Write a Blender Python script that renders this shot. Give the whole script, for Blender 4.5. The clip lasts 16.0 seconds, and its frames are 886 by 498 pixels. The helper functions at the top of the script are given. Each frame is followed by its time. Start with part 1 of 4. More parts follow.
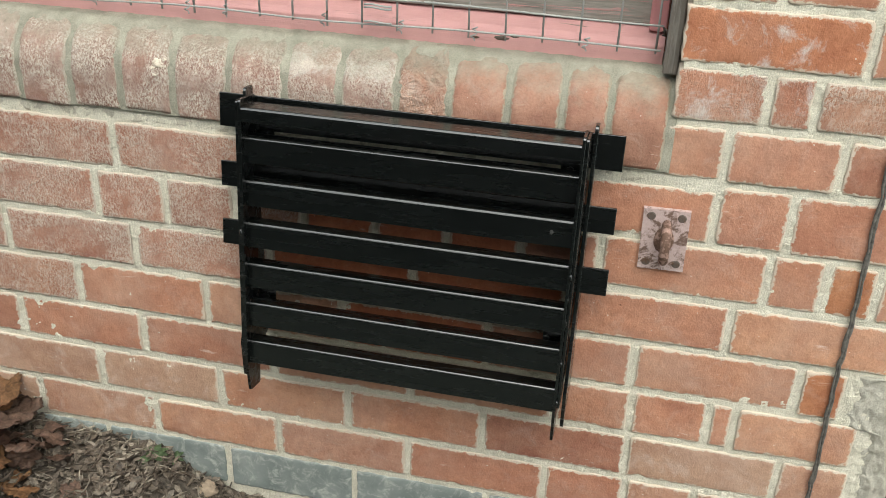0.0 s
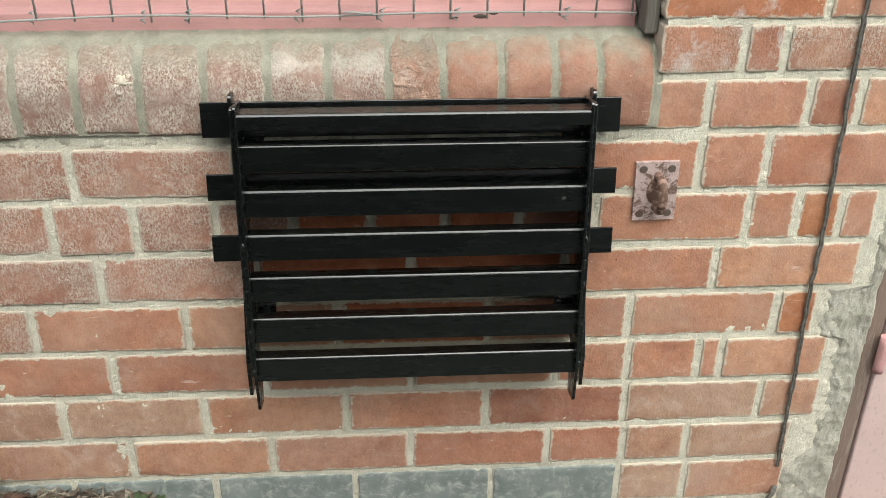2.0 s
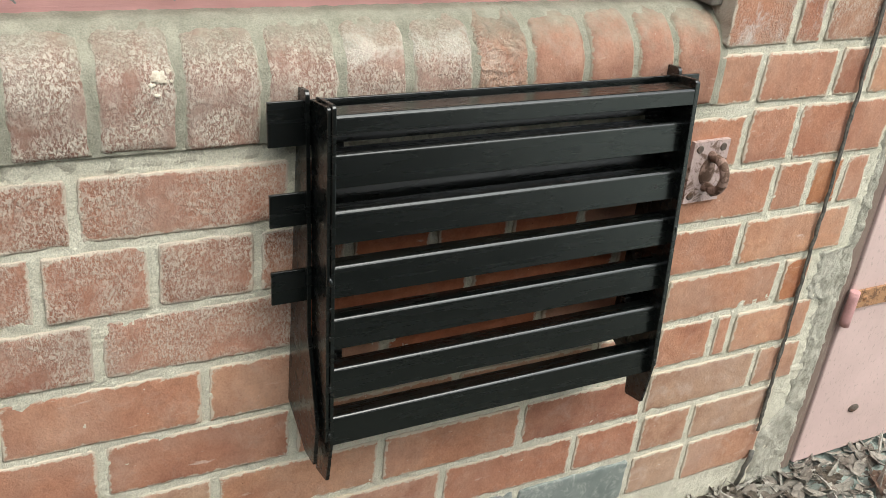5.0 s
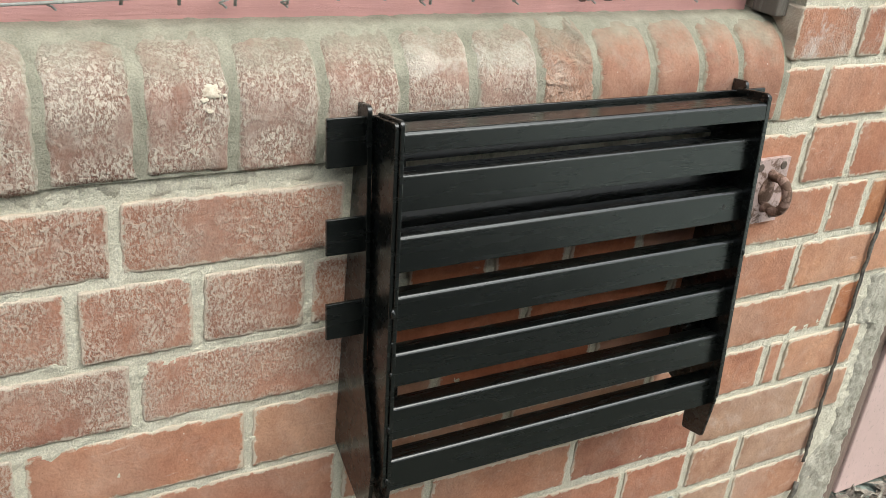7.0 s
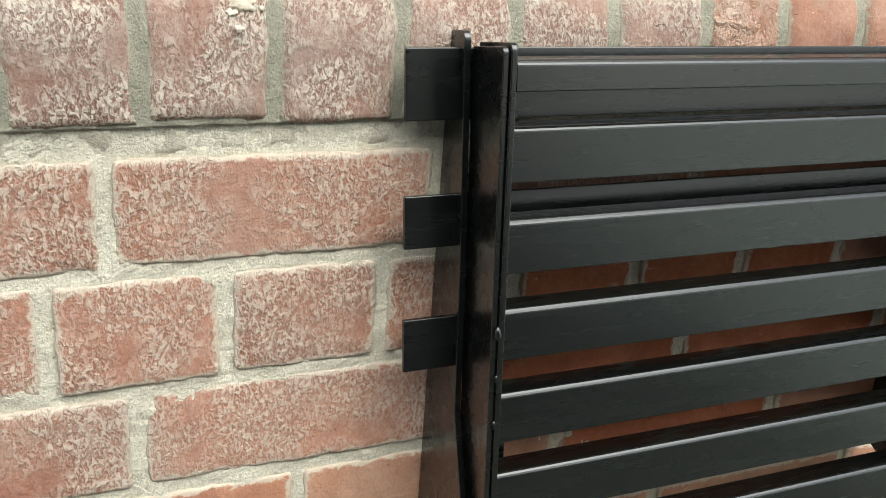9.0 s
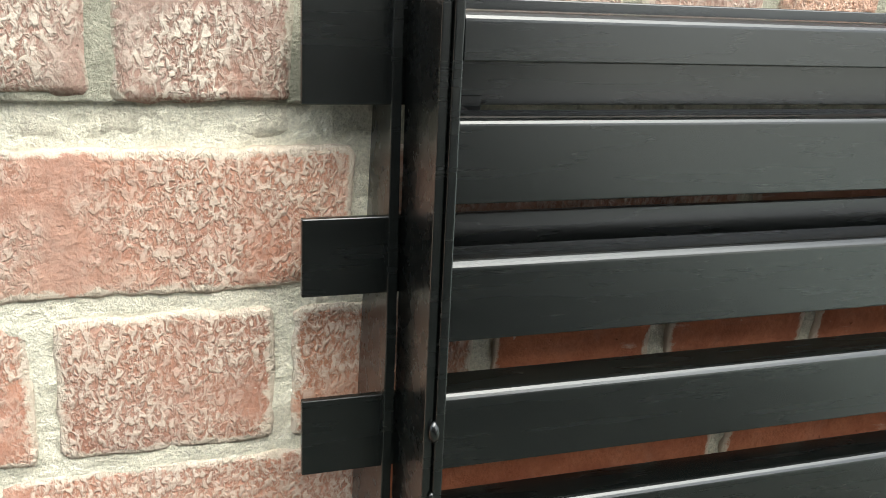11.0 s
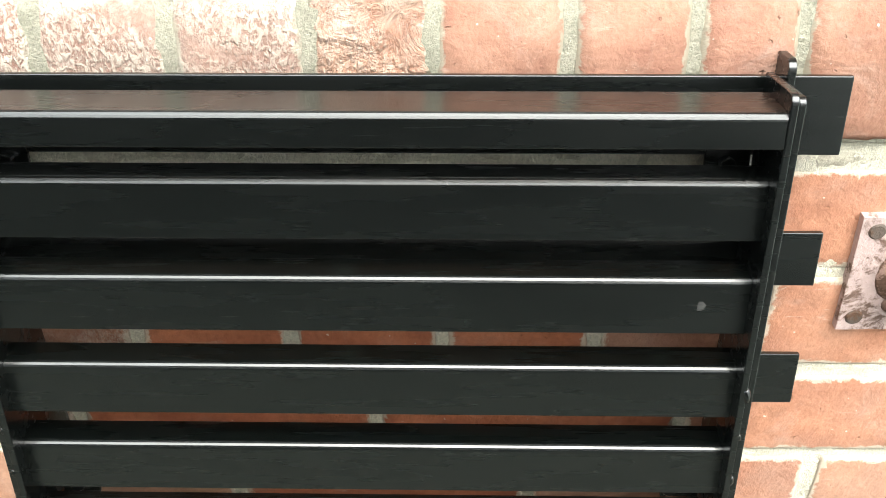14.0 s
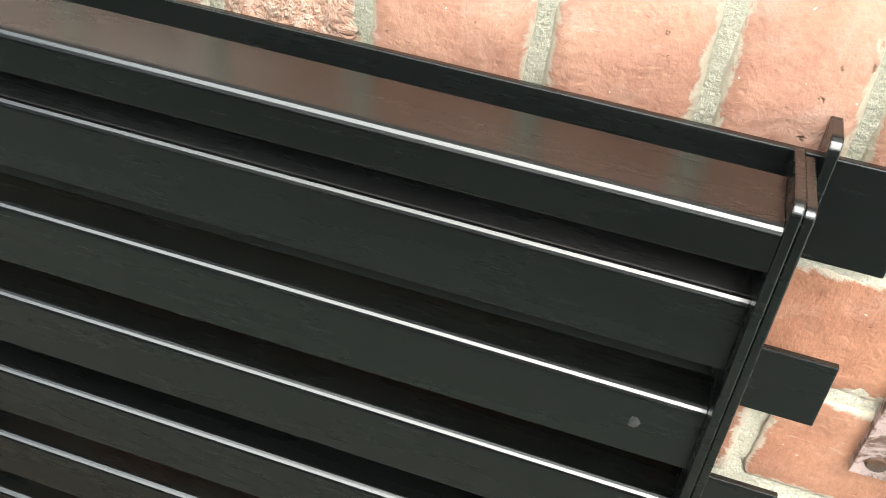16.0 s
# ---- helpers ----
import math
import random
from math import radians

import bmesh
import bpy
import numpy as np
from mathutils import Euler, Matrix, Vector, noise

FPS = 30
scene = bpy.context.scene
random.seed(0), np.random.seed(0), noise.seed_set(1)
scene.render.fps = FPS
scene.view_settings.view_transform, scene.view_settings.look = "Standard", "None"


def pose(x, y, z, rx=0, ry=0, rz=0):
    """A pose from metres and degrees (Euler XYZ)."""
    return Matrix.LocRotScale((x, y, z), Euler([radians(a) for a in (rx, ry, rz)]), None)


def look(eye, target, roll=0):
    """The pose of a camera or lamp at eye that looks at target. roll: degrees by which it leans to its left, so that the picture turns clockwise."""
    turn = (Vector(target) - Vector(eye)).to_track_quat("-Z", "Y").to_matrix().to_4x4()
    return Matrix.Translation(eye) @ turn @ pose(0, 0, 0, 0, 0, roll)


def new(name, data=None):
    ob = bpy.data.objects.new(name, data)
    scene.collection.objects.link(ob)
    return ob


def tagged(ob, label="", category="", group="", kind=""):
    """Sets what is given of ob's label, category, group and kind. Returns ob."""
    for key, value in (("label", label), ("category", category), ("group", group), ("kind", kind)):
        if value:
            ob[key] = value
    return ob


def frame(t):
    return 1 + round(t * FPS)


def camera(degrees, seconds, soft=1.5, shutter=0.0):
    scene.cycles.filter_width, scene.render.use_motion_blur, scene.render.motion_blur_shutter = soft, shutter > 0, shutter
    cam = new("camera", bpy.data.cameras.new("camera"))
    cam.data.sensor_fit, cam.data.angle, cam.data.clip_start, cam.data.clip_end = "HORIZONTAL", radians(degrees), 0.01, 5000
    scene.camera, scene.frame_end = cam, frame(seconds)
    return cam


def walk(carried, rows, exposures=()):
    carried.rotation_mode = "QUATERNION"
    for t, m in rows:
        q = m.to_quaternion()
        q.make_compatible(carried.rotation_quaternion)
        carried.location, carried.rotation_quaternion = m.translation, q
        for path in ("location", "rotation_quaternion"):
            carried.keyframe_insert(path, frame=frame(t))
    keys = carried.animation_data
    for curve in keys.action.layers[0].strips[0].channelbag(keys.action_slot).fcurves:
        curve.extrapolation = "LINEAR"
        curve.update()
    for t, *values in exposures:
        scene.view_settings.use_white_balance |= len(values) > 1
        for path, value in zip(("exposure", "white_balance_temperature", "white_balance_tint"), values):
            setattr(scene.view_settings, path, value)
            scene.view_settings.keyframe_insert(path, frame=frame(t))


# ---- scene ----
cam = camera(49.7, 16.0, 0.85)
PATH = [
    (0, (0.303, -1.237, 1.265), (-0.062, 0.484, 0.314), 2.0),
    (0.5, (0.235, -1.24, 1.264), (-0.042, 0.496, 0.312), 0.5),
    (1, (0.132, -1.268, 1.259), (-0.024, 0.479, 0.299), -1.1),
    (1.5, (0.04, -1.278, 1.253), (0.031, 0.48, 0.299), -0.9),
    (2, (-0.041, -1.273, 1.247), (0.075, 0.481, 0.292), 0.5),
    (2.5, (-0.113, -1.213, 1.223), (0.087, 0.535, 0.272), 1.5),
    (3, (-0.221, -1.161, 1.213), (0.075, 0.566, 0.248), 2.5),
    (3.5, (-0.307, -1.105, 1.215), (0.094, 0.596, 0.241), 3.5),
    (3.7, (-0.335, -1.093, 1.218), (0.109, 0.593, 0.238), 3.8),
    (5.8, (-0.671, -0.841, 1.116), (0.334, 0.618, 0.187), 7.4),
    (6, (-0.673, -0.828, 1.122), (0.329, 0.626, 0.182), 7.5),
    (6.5, (-0.661, -0.818, 1.108), (0.315, 0.667, 0.19), 6.9),
    (7, (-0.634, -0.825, 1.103), (0.297, 0.709, 0.219), 6.6),
    (7.5, (-0.583, -0.845, 1.088), (0.262, 0.769, 0.262), 5.3),
    (8, (-0.562, -0.799, 1.021), (0.204, 0.887, 0.264), 3.7),
    (8.2, (-0.562, -0.77, 0.994), (0.193, 0.924, 0.246), 3.6),
    (10.3, (-0.4, -0.447, 0.847), (0.323, 1.279, 0.143), 5.0),
    (10.5, (-0.393, -0.444, 0.845), (0.32, 1.289, 0.146), 5.1),
    (11, (-0.372, -0.445, 0.854), (0.269, 1.299, 0.116), 4.8),
    (11.5, (-0.349, -0.473, 0.874), (0.217, 1.289, 0.115), 3.9),
    (12, (-0.295, -0.523, 0.898), (0.167, 1.244, 0.084), 3.3),
    (12.5, (-0.219, -0.559, 0.942), (0.113, 1.19, 0.03), 2.3),
    (13, (-0.124, -0.608, 0.983), (0.061, 1.131, 0.012), 1.7),
    (13.5, (-0.035, -0.61, 1.01), (0.058, 1.096, -0.03), 1.0),
    (14, (0.058, -0.546, 1.03), (0.025, 1.111, -0.088), -0.3),
    (14.5, (0.102, -0.494, 1.051), (-0.045, 1.087, -0.166), -1.9),
    (15, (0.111, -0.433, 1.055), (-0.086, 1.094, -0.221), -0.7),
    (15.5, (0.135, -0.387, 1.042), (-0.1, 1.107, -0.267), 2.7),
    (16, (0.185, -0.364, 1.026), (-0.19, 1.043, -0.344), 5.1),
]
walk(cam, [(t, look(eye, target, roll)) for t, eye, target, roll in PATH],
     [(t, stops, 6500, 5) for t, stops in ((0.0, 0.80), (6.5, 0.82), (7.5, 0.83), (8.2, 0.90), (10.3, 1.48), (11.5, 1.60), (12.5, 1.78), (13.5, 1.97), (14.5, 1.93), (16.0, 1.82))])

# ---- light ----
world = bpy.data.worlds.new("overcast_sky")
scene.world = world
world.use_nodes = True
wn = world.node_tree.nodes
sky = wn.new("ShaderNodeTexSky")
sky.sky_type, sky.sun_disc = "NISHITA", False
sky.sun_elevation, sky.sun_rotation = radians(58), radians(165)
sky.air_density, sky.dust_density, sky.ozone_density = 1.0, 4.0, 0.6
pale = wn.new("ShaderNodeHueSaturation")
pale.inputs["Saturation"].default_value = 0.55
world.node_tree.links.new(sky.outputs[0], pale.inputs["Color"])
world.node_tree.links.new(pale.outputs[0], wn["Background"].inputs[0])
wn["Background"].inputs[1].default_value = 0.13
sun = new("sun", bpy.data.lights.new("sun", "SUN"))
sun.data.energy, sun.data.angle, sun.data.color = 1.7, radians(76), (0.955, 1.0, 0.965)
sun.matrix_world = look((0.3, -2.6, 4.6), (0, 0, 0.5))


# ---- materials ----
def material(name, rough=0.8, metal=0.0):
    m = bpy.data.materials.new(name)
    m.use_nodes = True
    b = m.node_tree.nodes["Principled BSDF"]
    b.inputs["Roughness"].default_value, b.inputs["Metallic"].default_value = rough, metal
    return m, m.node_tree.nodes, m.node_tree.links, b


def noise_tex(n, l, co, scale, detail=4.0, rough=0.6, distortion=0.0):
    t = n.new("ShaderNodeTexNoise")
    t.inputs["Scale"].default_value, t.inputs["Detail"].default_value = scale, detail
    t.inputs["Roughness"].default_value, t.inputs["Distortion"].default_value = rough, distortion
    l.new(co, t.inputs["Vector"])
    return t.outputs["Fac"]


def ramp(n, l, fac, stops):
    r = n.new("ShaderNodeValToRGB")
    while len(r.color_ramp.elements) < len(stops):
        r.color_ramp.elements.new(0.5)
    for e, (p, c) in zip(r.color_ramp.elements, stops):
        e.position, e.color = p, (c if len(c) == 4 else (*c, 1))
    l.new(fac, r.inputs[0])
    return r.outputs[0]


def grey(v):
    return (v, v, v)


def mix(n, l, fac, a, b, mode="MIX"):
    m = n.new("ShaderNodeMix")
    m.data_type, m.blend_type = "RGBA", mode
    for socket, v in ((m.inputs[0], fac), (m.inputs[6], a), (m.inputs[7], b)):
        if isinstance(v, (int, float)):
            socket.default_value = v
        elif isinstance(v, tuple):
            socket.default_value = (*v, 1)
        else:
            l.new(v, socket)
    return m.outputs[2]


def math_node(n, l, op, a, b=0.0):
    m = n.new("ShaderNodeMath")
    m.operation = op
    for s, v in zip(m.inputs, (a, b)):
        if isinstance(v, (int, float)):
            s.default_value = v
        else:
            l.new(v, s)
    return m.outputs[0]


def bump(n, l, b, height, strength=0.4, dist=0.002):
    k = n.new("ShaderNodeBump")
    k.inputs["Strength"].default_value, k.inputs["Distance"].default_value = strength, dist
    l.new(height, k.inputs["Height"])
    l.new(k.outputs[0], b.inputs["Normal"])


def world_co(n, l):
    g = n.new("ShaderNodeNewGeometry")
    return g.outputs["Position"]


def brick_material(name, tones, bloom=0.0, smear=0.2, algae=False, grit=1.0, spall=0.0, lime=(0.66, 0.575, 0.485), stretch=0.6, smear_col=(0.62, 0.52, 0.45), rim_lime=0.8, rim_col=(0.58, 0.52, 0.42), splash=0.0, haze_col=(0.50, 0.445, 0.385), bleach=0.0):
    """Fired clay: a tone a brick, soft clouding, pits, pale flecks, lime smears, and a wrinkled crust of salt where it is given."""
    m, n, l, b = material(name, 0.9)
    b.inputs["Specular IOR Level"].default_value = 0.22
    co = world_co(n, l)
    rnd = n.new("ShaderNodeObjectInfo").outputs["Random"]
    col = ramp(n, l, rnd, [(i / (len(tones) - 1), c) for i, c in enumerate(tones)])
    big = noise_tex(n, l, co, 13, 4, 0.6, 0.4)
    col = mix(n, l, ramp(n, l, big, [(0.35, grey(0)), (0.72, grey(1))]), col, mix(n, l, 1.0, col, (0.70, 0.60, 0.60), "MULTIPLY"))
    warm = noise_tex(n, l, co, 31, 5, 0.6, 0.5)
    col = mix(n, l, 0.55, col, ramp(n, l, warm, [(0.3, (0.82, 0.80, 0.80)), (0.5, grey(1.0)), (0.72, (1.14, 1.20, 1.22))]), "MULTIPLY")
    fine = noise_tex(n, l, co, 300, 5, 0.62)
    col = mix(n, l, 0.32, col, ramp(n, l, fine, [(0.28, (0.55, 0.50, 0.48)), (0.5, grey(1.0)), (0.72, (1.3, 1.3, 1.28))]), "MULTIPLY")
    mottle = noise_tex(n, l, co, 85, 6, 0.7, 0.3)
    col = mix(n, l, 0.34, col, ramp(n, l, mottle, [(0.32, (0.70, 0.68, 0.68)), (0.5, grey(1.0)), (0.7, (1.22, 1.24, 1.26))]), "MULTIPLY")
    smearing = noise_tex(n, l, co, 22, 8, 0.72, 0.6)
    col = mix(n, l, math_node(n, l, "MULTIPLY", ramp(n, l, smearing, [(0.52, grey(0)), (0.72, grey(1))]), smear), col, smear_col)
    if bleach:
        faded = ramp(n, l, noise_tex(n, l, co, 6.5, 5, 0.6, 0.3), [(0.44, grey(0)), (0.66, grey(bleach))])
        col = mix(n, l, faded, col, (0.52, 0.37, 0.285))
    # pale scrapes and flecks of old lime
    slant = n.new("ShaderNodeMapping")
    slant.inputs["Rotation"].default_value, slant.inputs["Scale"].default_value = (0, radians(12), 0), (22, 60, 110)
    l.new(co, slant.inputs[0])
    scrape = math_node(n, l, "MULTIPLY", ramp(n, l, noise_tex(n, l, slant.outputs[0], 1.0, 5, 0.65, 0.3), [(0.62, grey(0)), (0.70, grey(1))]), ramp(n, l, noise_tex(n, l, co, 12, 2), [(0.50, grey(0)), (0.62, grey(0.6))]))
    col = mix(n, l, scrape, col, (0.64, 0.50, 0.42))
    fleck = ramp(n, l, noise_tex(n, l, co, 170, 2, 0.5), [(0.735, grey(0)), (0.765, grey(0.8))])
    col = mix(n, l, fleck, col, (0.66, 0.58, 0.49))
    rim = n.new("ShaderNodeAttribute")
    rim.attribute_name = "rim"
    ragged = math_node(n, l, "ADD", math_node(n, l, "MULTIPLY", rim.outputs["Fac"], 0.62), noise_tex(n, l, co, 75, 7, 0.72, 0.6))
    crust = ramp(n, l, ragged, [(0.90, grey(0)), (1.04, grey(rim_lime))])
    col = mix(n, l, crust, col, rim_col)
    height = math_node(n, l, "MULTIPLY", fine, 0.5 * grit)
    height = math_node(n, l, "ADD", height, math_node(n, l, "MULTIPLY", noise_tex(n, l, co, 62, 4, 0.6, 0.4), 0.9 * grit))
    pits = noise_tex(n, l, co, 120, 3, 0.6)
    pit = ramp(n, l, pits, [(0.23, grey(0)), (0.31, grey(1))])
    col = mix(n, l, 0.4, col, pit, "MULTIPLY")
    height = math_node(n, l, "ADD", height, math_node(n, l, "MULTIPLY", pit, 0.8 * grit))
    if bloom:
        run = n.new("ShaderNodeMapping")
        run.inputs["Scale"].default_value = (1, 1, stretch)
        l.new(co, run.inputs[0])
        ridges = ramp(n, l, noise_tex(n, l, run.outputs[0], 340, 2.5, 0.55, 0.6), [(0.44, grey(0)), (0.58, grey(1))])
        small = ramp(n, l, noise_tex(n, l, run.outputs[0], 640, 2, 0.55, 0.3), [(0.46, grey(0)), (0.64, grey(0.7))])
        ridges = math_node(n, l, "MAXIMUM", ridges, small)
        crumb = ramp(n, l, noise_tex(n, l, co, 420, 4, 0.7), [(0.30, grey(0.5)), (0.52, grey(1))])
        web = math_node(n, l, "MULTIPLY", ridges, crumb)
        patch = ramp(n, l, noise_tex(n, l, co, 17, 4, 0.6, 0.5), [(0.36, grey(0.12)), (0.54, grey(1))])
        amount = math_node(n, l, "MULTIPLY", math_node(n, l, "MULTIPLY", web, patch), bloom)
        col = mix(n, l, amount, col, lime)
        haze = ramp(n, l, noise_tex(n, l, co, 9, 5, 0.6), [(0.42, grey(0)), (0.75, grey(1))])
        col = mix(n, l, math_node(n, l, "MULTIPLY", haze, 0.45 * bloom), col, haze_col)
        height = math_node(n, l, "ADD", height, math_node(n, l, "MULTIPLY", math_node(n, l, "MULTIPLY", ridges, patch), 0.48))
    if spall:
        flake = noise_tex(n, l, co, 38, 6, 0.62, 1.2)
        height = math_node(n, l, "ADD", height, math_node(n, l, "MULTIPLY", flake, spall))
    if algae or splash:
        z = n.new("ShaderNodeSeparateXYZ")
        l.new(co, z.inputs[0])
    if splash:
        off = math_node(n, l, "ABSOLUTE", math_node(n, l, "SUBTRACT", z.outputs[2], 0.842))
        spot = math_node(n, l, "SUBTRACT", noise_tex(n, l, co, 26, 7, 0.7, 0.5), math_node(n, l, "MULTIPLY", off, 11.0))
        col = mix(n, l, math_node(n, l, "MULTIPLY", ramp(n, l, spot, [(0.36, grey(0)), (0.52, grey(1))]), splash), col, (0.70, 0.655, 0.58))
    if algae:
        edge = math_node(n, l, "ADD", z.outputs[2], math_node(n, l, "MULTIPLY", noise_tex(n, l, co, 24, 6, 0.68), 0.10))
        grime = ramp(n, l, math_node(n, l, "MULTIPLY", math_node(n, l, "SUBTRACT", edge, 0.876), 20.0), [(0.05, grey(0)), (0.95, grey(0.8))])
        col = mix(n, l, grime, col, mix(n, l, ramp(n, l, noise_tex(n, l, co, 60, 6, 0.7), [(0.32, grey(0)), (0.68, grey(1))]), (0.215, 0.208, 0.158), (0.36, 0.338, 0.27)))
    l.new(col, b.inputs["Base Color"])
    bump(n, l, b, height, 0.8, 0.0026)
    return m


RED = brick_material("red_brick", [(0.370, 0.178, 0.118), (0.500, 0.246, 0.152), (0.450, 0.213, 0.134), (0.530, 0.282, 0.172), (0.470, 0.282, 0.200), (0.490, 0.236, 0.148)], bleach=0.35)
# redder copy: shade and bounced light behind the rack, put into the colour
RACK_SHADE_RED = brick_material("rack_shade_red_brick", [(0.450, 0.158, 0.082), (0.490, 0.180, 0.094), (0.430, 0.150, 0.080)], smear=0.1)
ORANGE = brick_material("orange_brick", [(0.456, 0.203, 0.102), (0.476, 0.219, 0.115)], smear=0.2)
BLOOMED = brick_material("salt_bloomed_brick", [(0.425, 0.205, 0.138), (0.470, 0.235, 0.158), (0.390, 0.192, 0.130)], bloom=0.8, smear=0.2, haze_col=(0.40, 0.34, 0.295), lime=(0.63, 0.525, 0.435))
HALF_BLOOMED = brick_material("lightly_bloomed_brick", [(0.432, 0.215, 0.134), (0.411, 0.196, 0.124)], bloom=0.6, smear=0.2)
DULL = brick_material("weathered_dull_brick", [(0.425, 0.262, 0.178), (0.470, 0.305, 0.210), (0.455, 0.238, 0.152)], smear=0.45, bleach=0.5)
SILL_OLD = brick_material("weathered_sill_brick", [(0.279, 0.155, 0.116), (0.331, 0.192, 0.149), (0.310, 0.177, 0.135)], bloom=0.88, smear=0.35, algae=True, lime=(0.64, 0.565, 0.475), rim_col=(0.40, 0.375, 0.29))
SILL_LIMED = brick_material("limed_sill_brick", [(0.279, 0.158, 0.120), (0.331, 0.197, 0.152), (0.310, 0.181, 0.137)], bloom=0.65, smear=0.5, algae=True, splash=0.55, lime=(0.64, 0.565, 0.475), rim_col=(0.40, 0.375, 0.29))
SILL_NEW = brick_material("smooth_sill_brick", [(0.385, 0.212, 0.148), (0.358, 0.192, 0.132), (0.395, 0.222, 0.152)], smear=0.2, algae=True, rim_col=(0.40, 0.375, 0.29))
SILL_SPALLED = brick_material("spalled_sill_brick", [(0.480, 0.270, 0.185), (0.480, 0.270, 0.185)], bloom=0.4, smear=0.4, algae=True, spall=9.0, rim_col=(0.40, 0.375, 0.29))
LIMED_ORANGE = brick_material("limewash_stained_orange_brick", [(0.456, 0.194, 0.101), (0.476, 0.204, 0.112)], smear=1.0, smear_col=(0.58, 0.545, 0.51), bleach=0.2)
LIMED = brick_material("limewash_stained_brick", [(0.435, 0.193, 0.121), (0.467, 0.217, 0.134)], bloom=0.2, smear=1.0, smear_col=(0.60, 0.57, 0.54), bleach=0.4)


def blue_brick_material():
    m, n, l, b = material("blue_engineering_brick", 0.6)
    co = world_co(n, l)
    a = noise_tex(n, l, co, 18, 5, 0.6)
    col = ramp(n, l, a, [(0.3, (0.15, 0.175, 0.165)), (0.7, (0.26, 0.285, 0.265))])
    scratch = noise_tex(n, l, co, 34, 9, 0.78, 0.6)
    col = mix(n, l, ramp(n, l, scratch, [(0.50, grey(0)), (0.70, grey(0.8))]), col, (0.58, 0.57, 0.52))
    l.new(col, b.inputs["Base Color"])
    bump(n, l, b, noise_tex(n, l, co, 200, 4), 0.3, 0.001)
    return m


def mortar_material(name, low, high, scale=1.0, green=0.0):
    m, n, l, b = material(name, 0.95)
    co = world_co(n, l)
    a = noise_tex(n, l, co, 24 * scale, 6, 0.65)
    col = ramp(n, l, a, [(0.3, low), (0.68, high)])
    grit = noise_tex(n, l, co, 520, 4, 0.7)
    col = mix(n, l, 0.7, col, ramp(n, l, grit, [(0.3, grey(0.6)), (0.55, grey(1.0)), (0.8, grey(1.25))]), "MULTIPLY")
    dark = noise_tex(n, l, co, 60, 5, 0.7, 0.8)
    col = mix(n, l, ramp(n, l, dark, [(0.60, grey(0)), (0.72, grey(0.42))]), col, (0.29, 0.25, 0.19))
    if green:
        col = mix(n, l, math_node(n, l, "MULTIPLY", ramp(n, l, noise_tex(n, l, co, 11, 4), [(0.4, grey(0)), (0.7, grey(1))]), green), col, (0.27, 0.29, 0.20))
    l.new(col, b.inputs["Base Color"])
    bump(n, l, b, math_node(n, l, "ADD", grit, math_node(n, l, "MULTIPLY", noise_tex(n, l, co, 110, 5, 0.7), 2.0)), 0.7, 0.003)
    return m


BLUE = blue_brick_material()
MORTAR = mortar_material("lime_mortar", (0.61, 0.57, 0.455), (0.75, 0.70, 0.575))
SILL_MORTAR = mortar_material("mossy_sill_mortar", (0.25, 0.240, 0.185), (0.42, 0.390, 0.31), green=0.15)
BED_MORTAR = mortar_material("grey_bed_mortar", (0.43, 0.395, 0.31), (0.63, 0.58, 0.47))
PATCH_MORTAR = mortar_material("patched_cement", (0.36, 0.335, 0.27), (0.58, 0.545, 0.46), 0.9)


def black_paint_material():
    """Waxed black steel: a hard dark skin, faint streaks along the bars and a little dust."""
    m, n, l, b = material("satin_black_steel", 0.2)
    tc = n.new("ShaderNodeTexCoord").outputs["Object"]
    mp = n.new("ShaderNodeMapping")
    mp.inputs["Scale"].default_value = (3, 22, 22)
    l.new(tc, mp.inputs[0])
    streak = noise_tex(n, l, mp.outputs[0], 3.0, 3, 0.5)
    fine_map = n.new("ShaderNodeMapping")
    fine_map.inputs["Scale"].default_value = (1.6, 60, 60)
    l.new(tc, fine_map.inputs[0])
    brushed = noise_tex(n, l, fine_map.outputs[0], 4.0, 6, 0.7, 0.2)
    rubbed = math_node(n, l, "ADD", math_node(n, l, "MULTIPLY", streak, 0.10), math_node(n, l, "MULTIPLY", brushed, 0.04))
    dust = noise_tex(n, l, tc, 300, 3, 0.6)
    col = ramp(n, l, streak, [(0.3, (0.0010, 0.0016, 0.0014)), (0.75, (0.0018, 0.0025, 0.0022))])
    col = mix(n, l, ramp(n, l, dust, [(0.74, grey(0)), (0.80, grey(0.25))]), col, (0.06, 0.058, 0.05))
    l.new(col, b.inputs["Base Color"])
    l.new(math_node(n, l, "ADD", rubbed, 0.20), b.inputs["Roughness"])
    b.inputs["IOR"].default_value = 1.82
    bump(n, l, b, math_node(n, l, "ADD", noise_tex(n, l, tc, 500, 3), math_node(n, l, "MULTIPLY", noise_tex(n, l, tc, 14, 3), 4.0)), 0.05, 0.0006)
    return m


BLACK = black_paint_material()


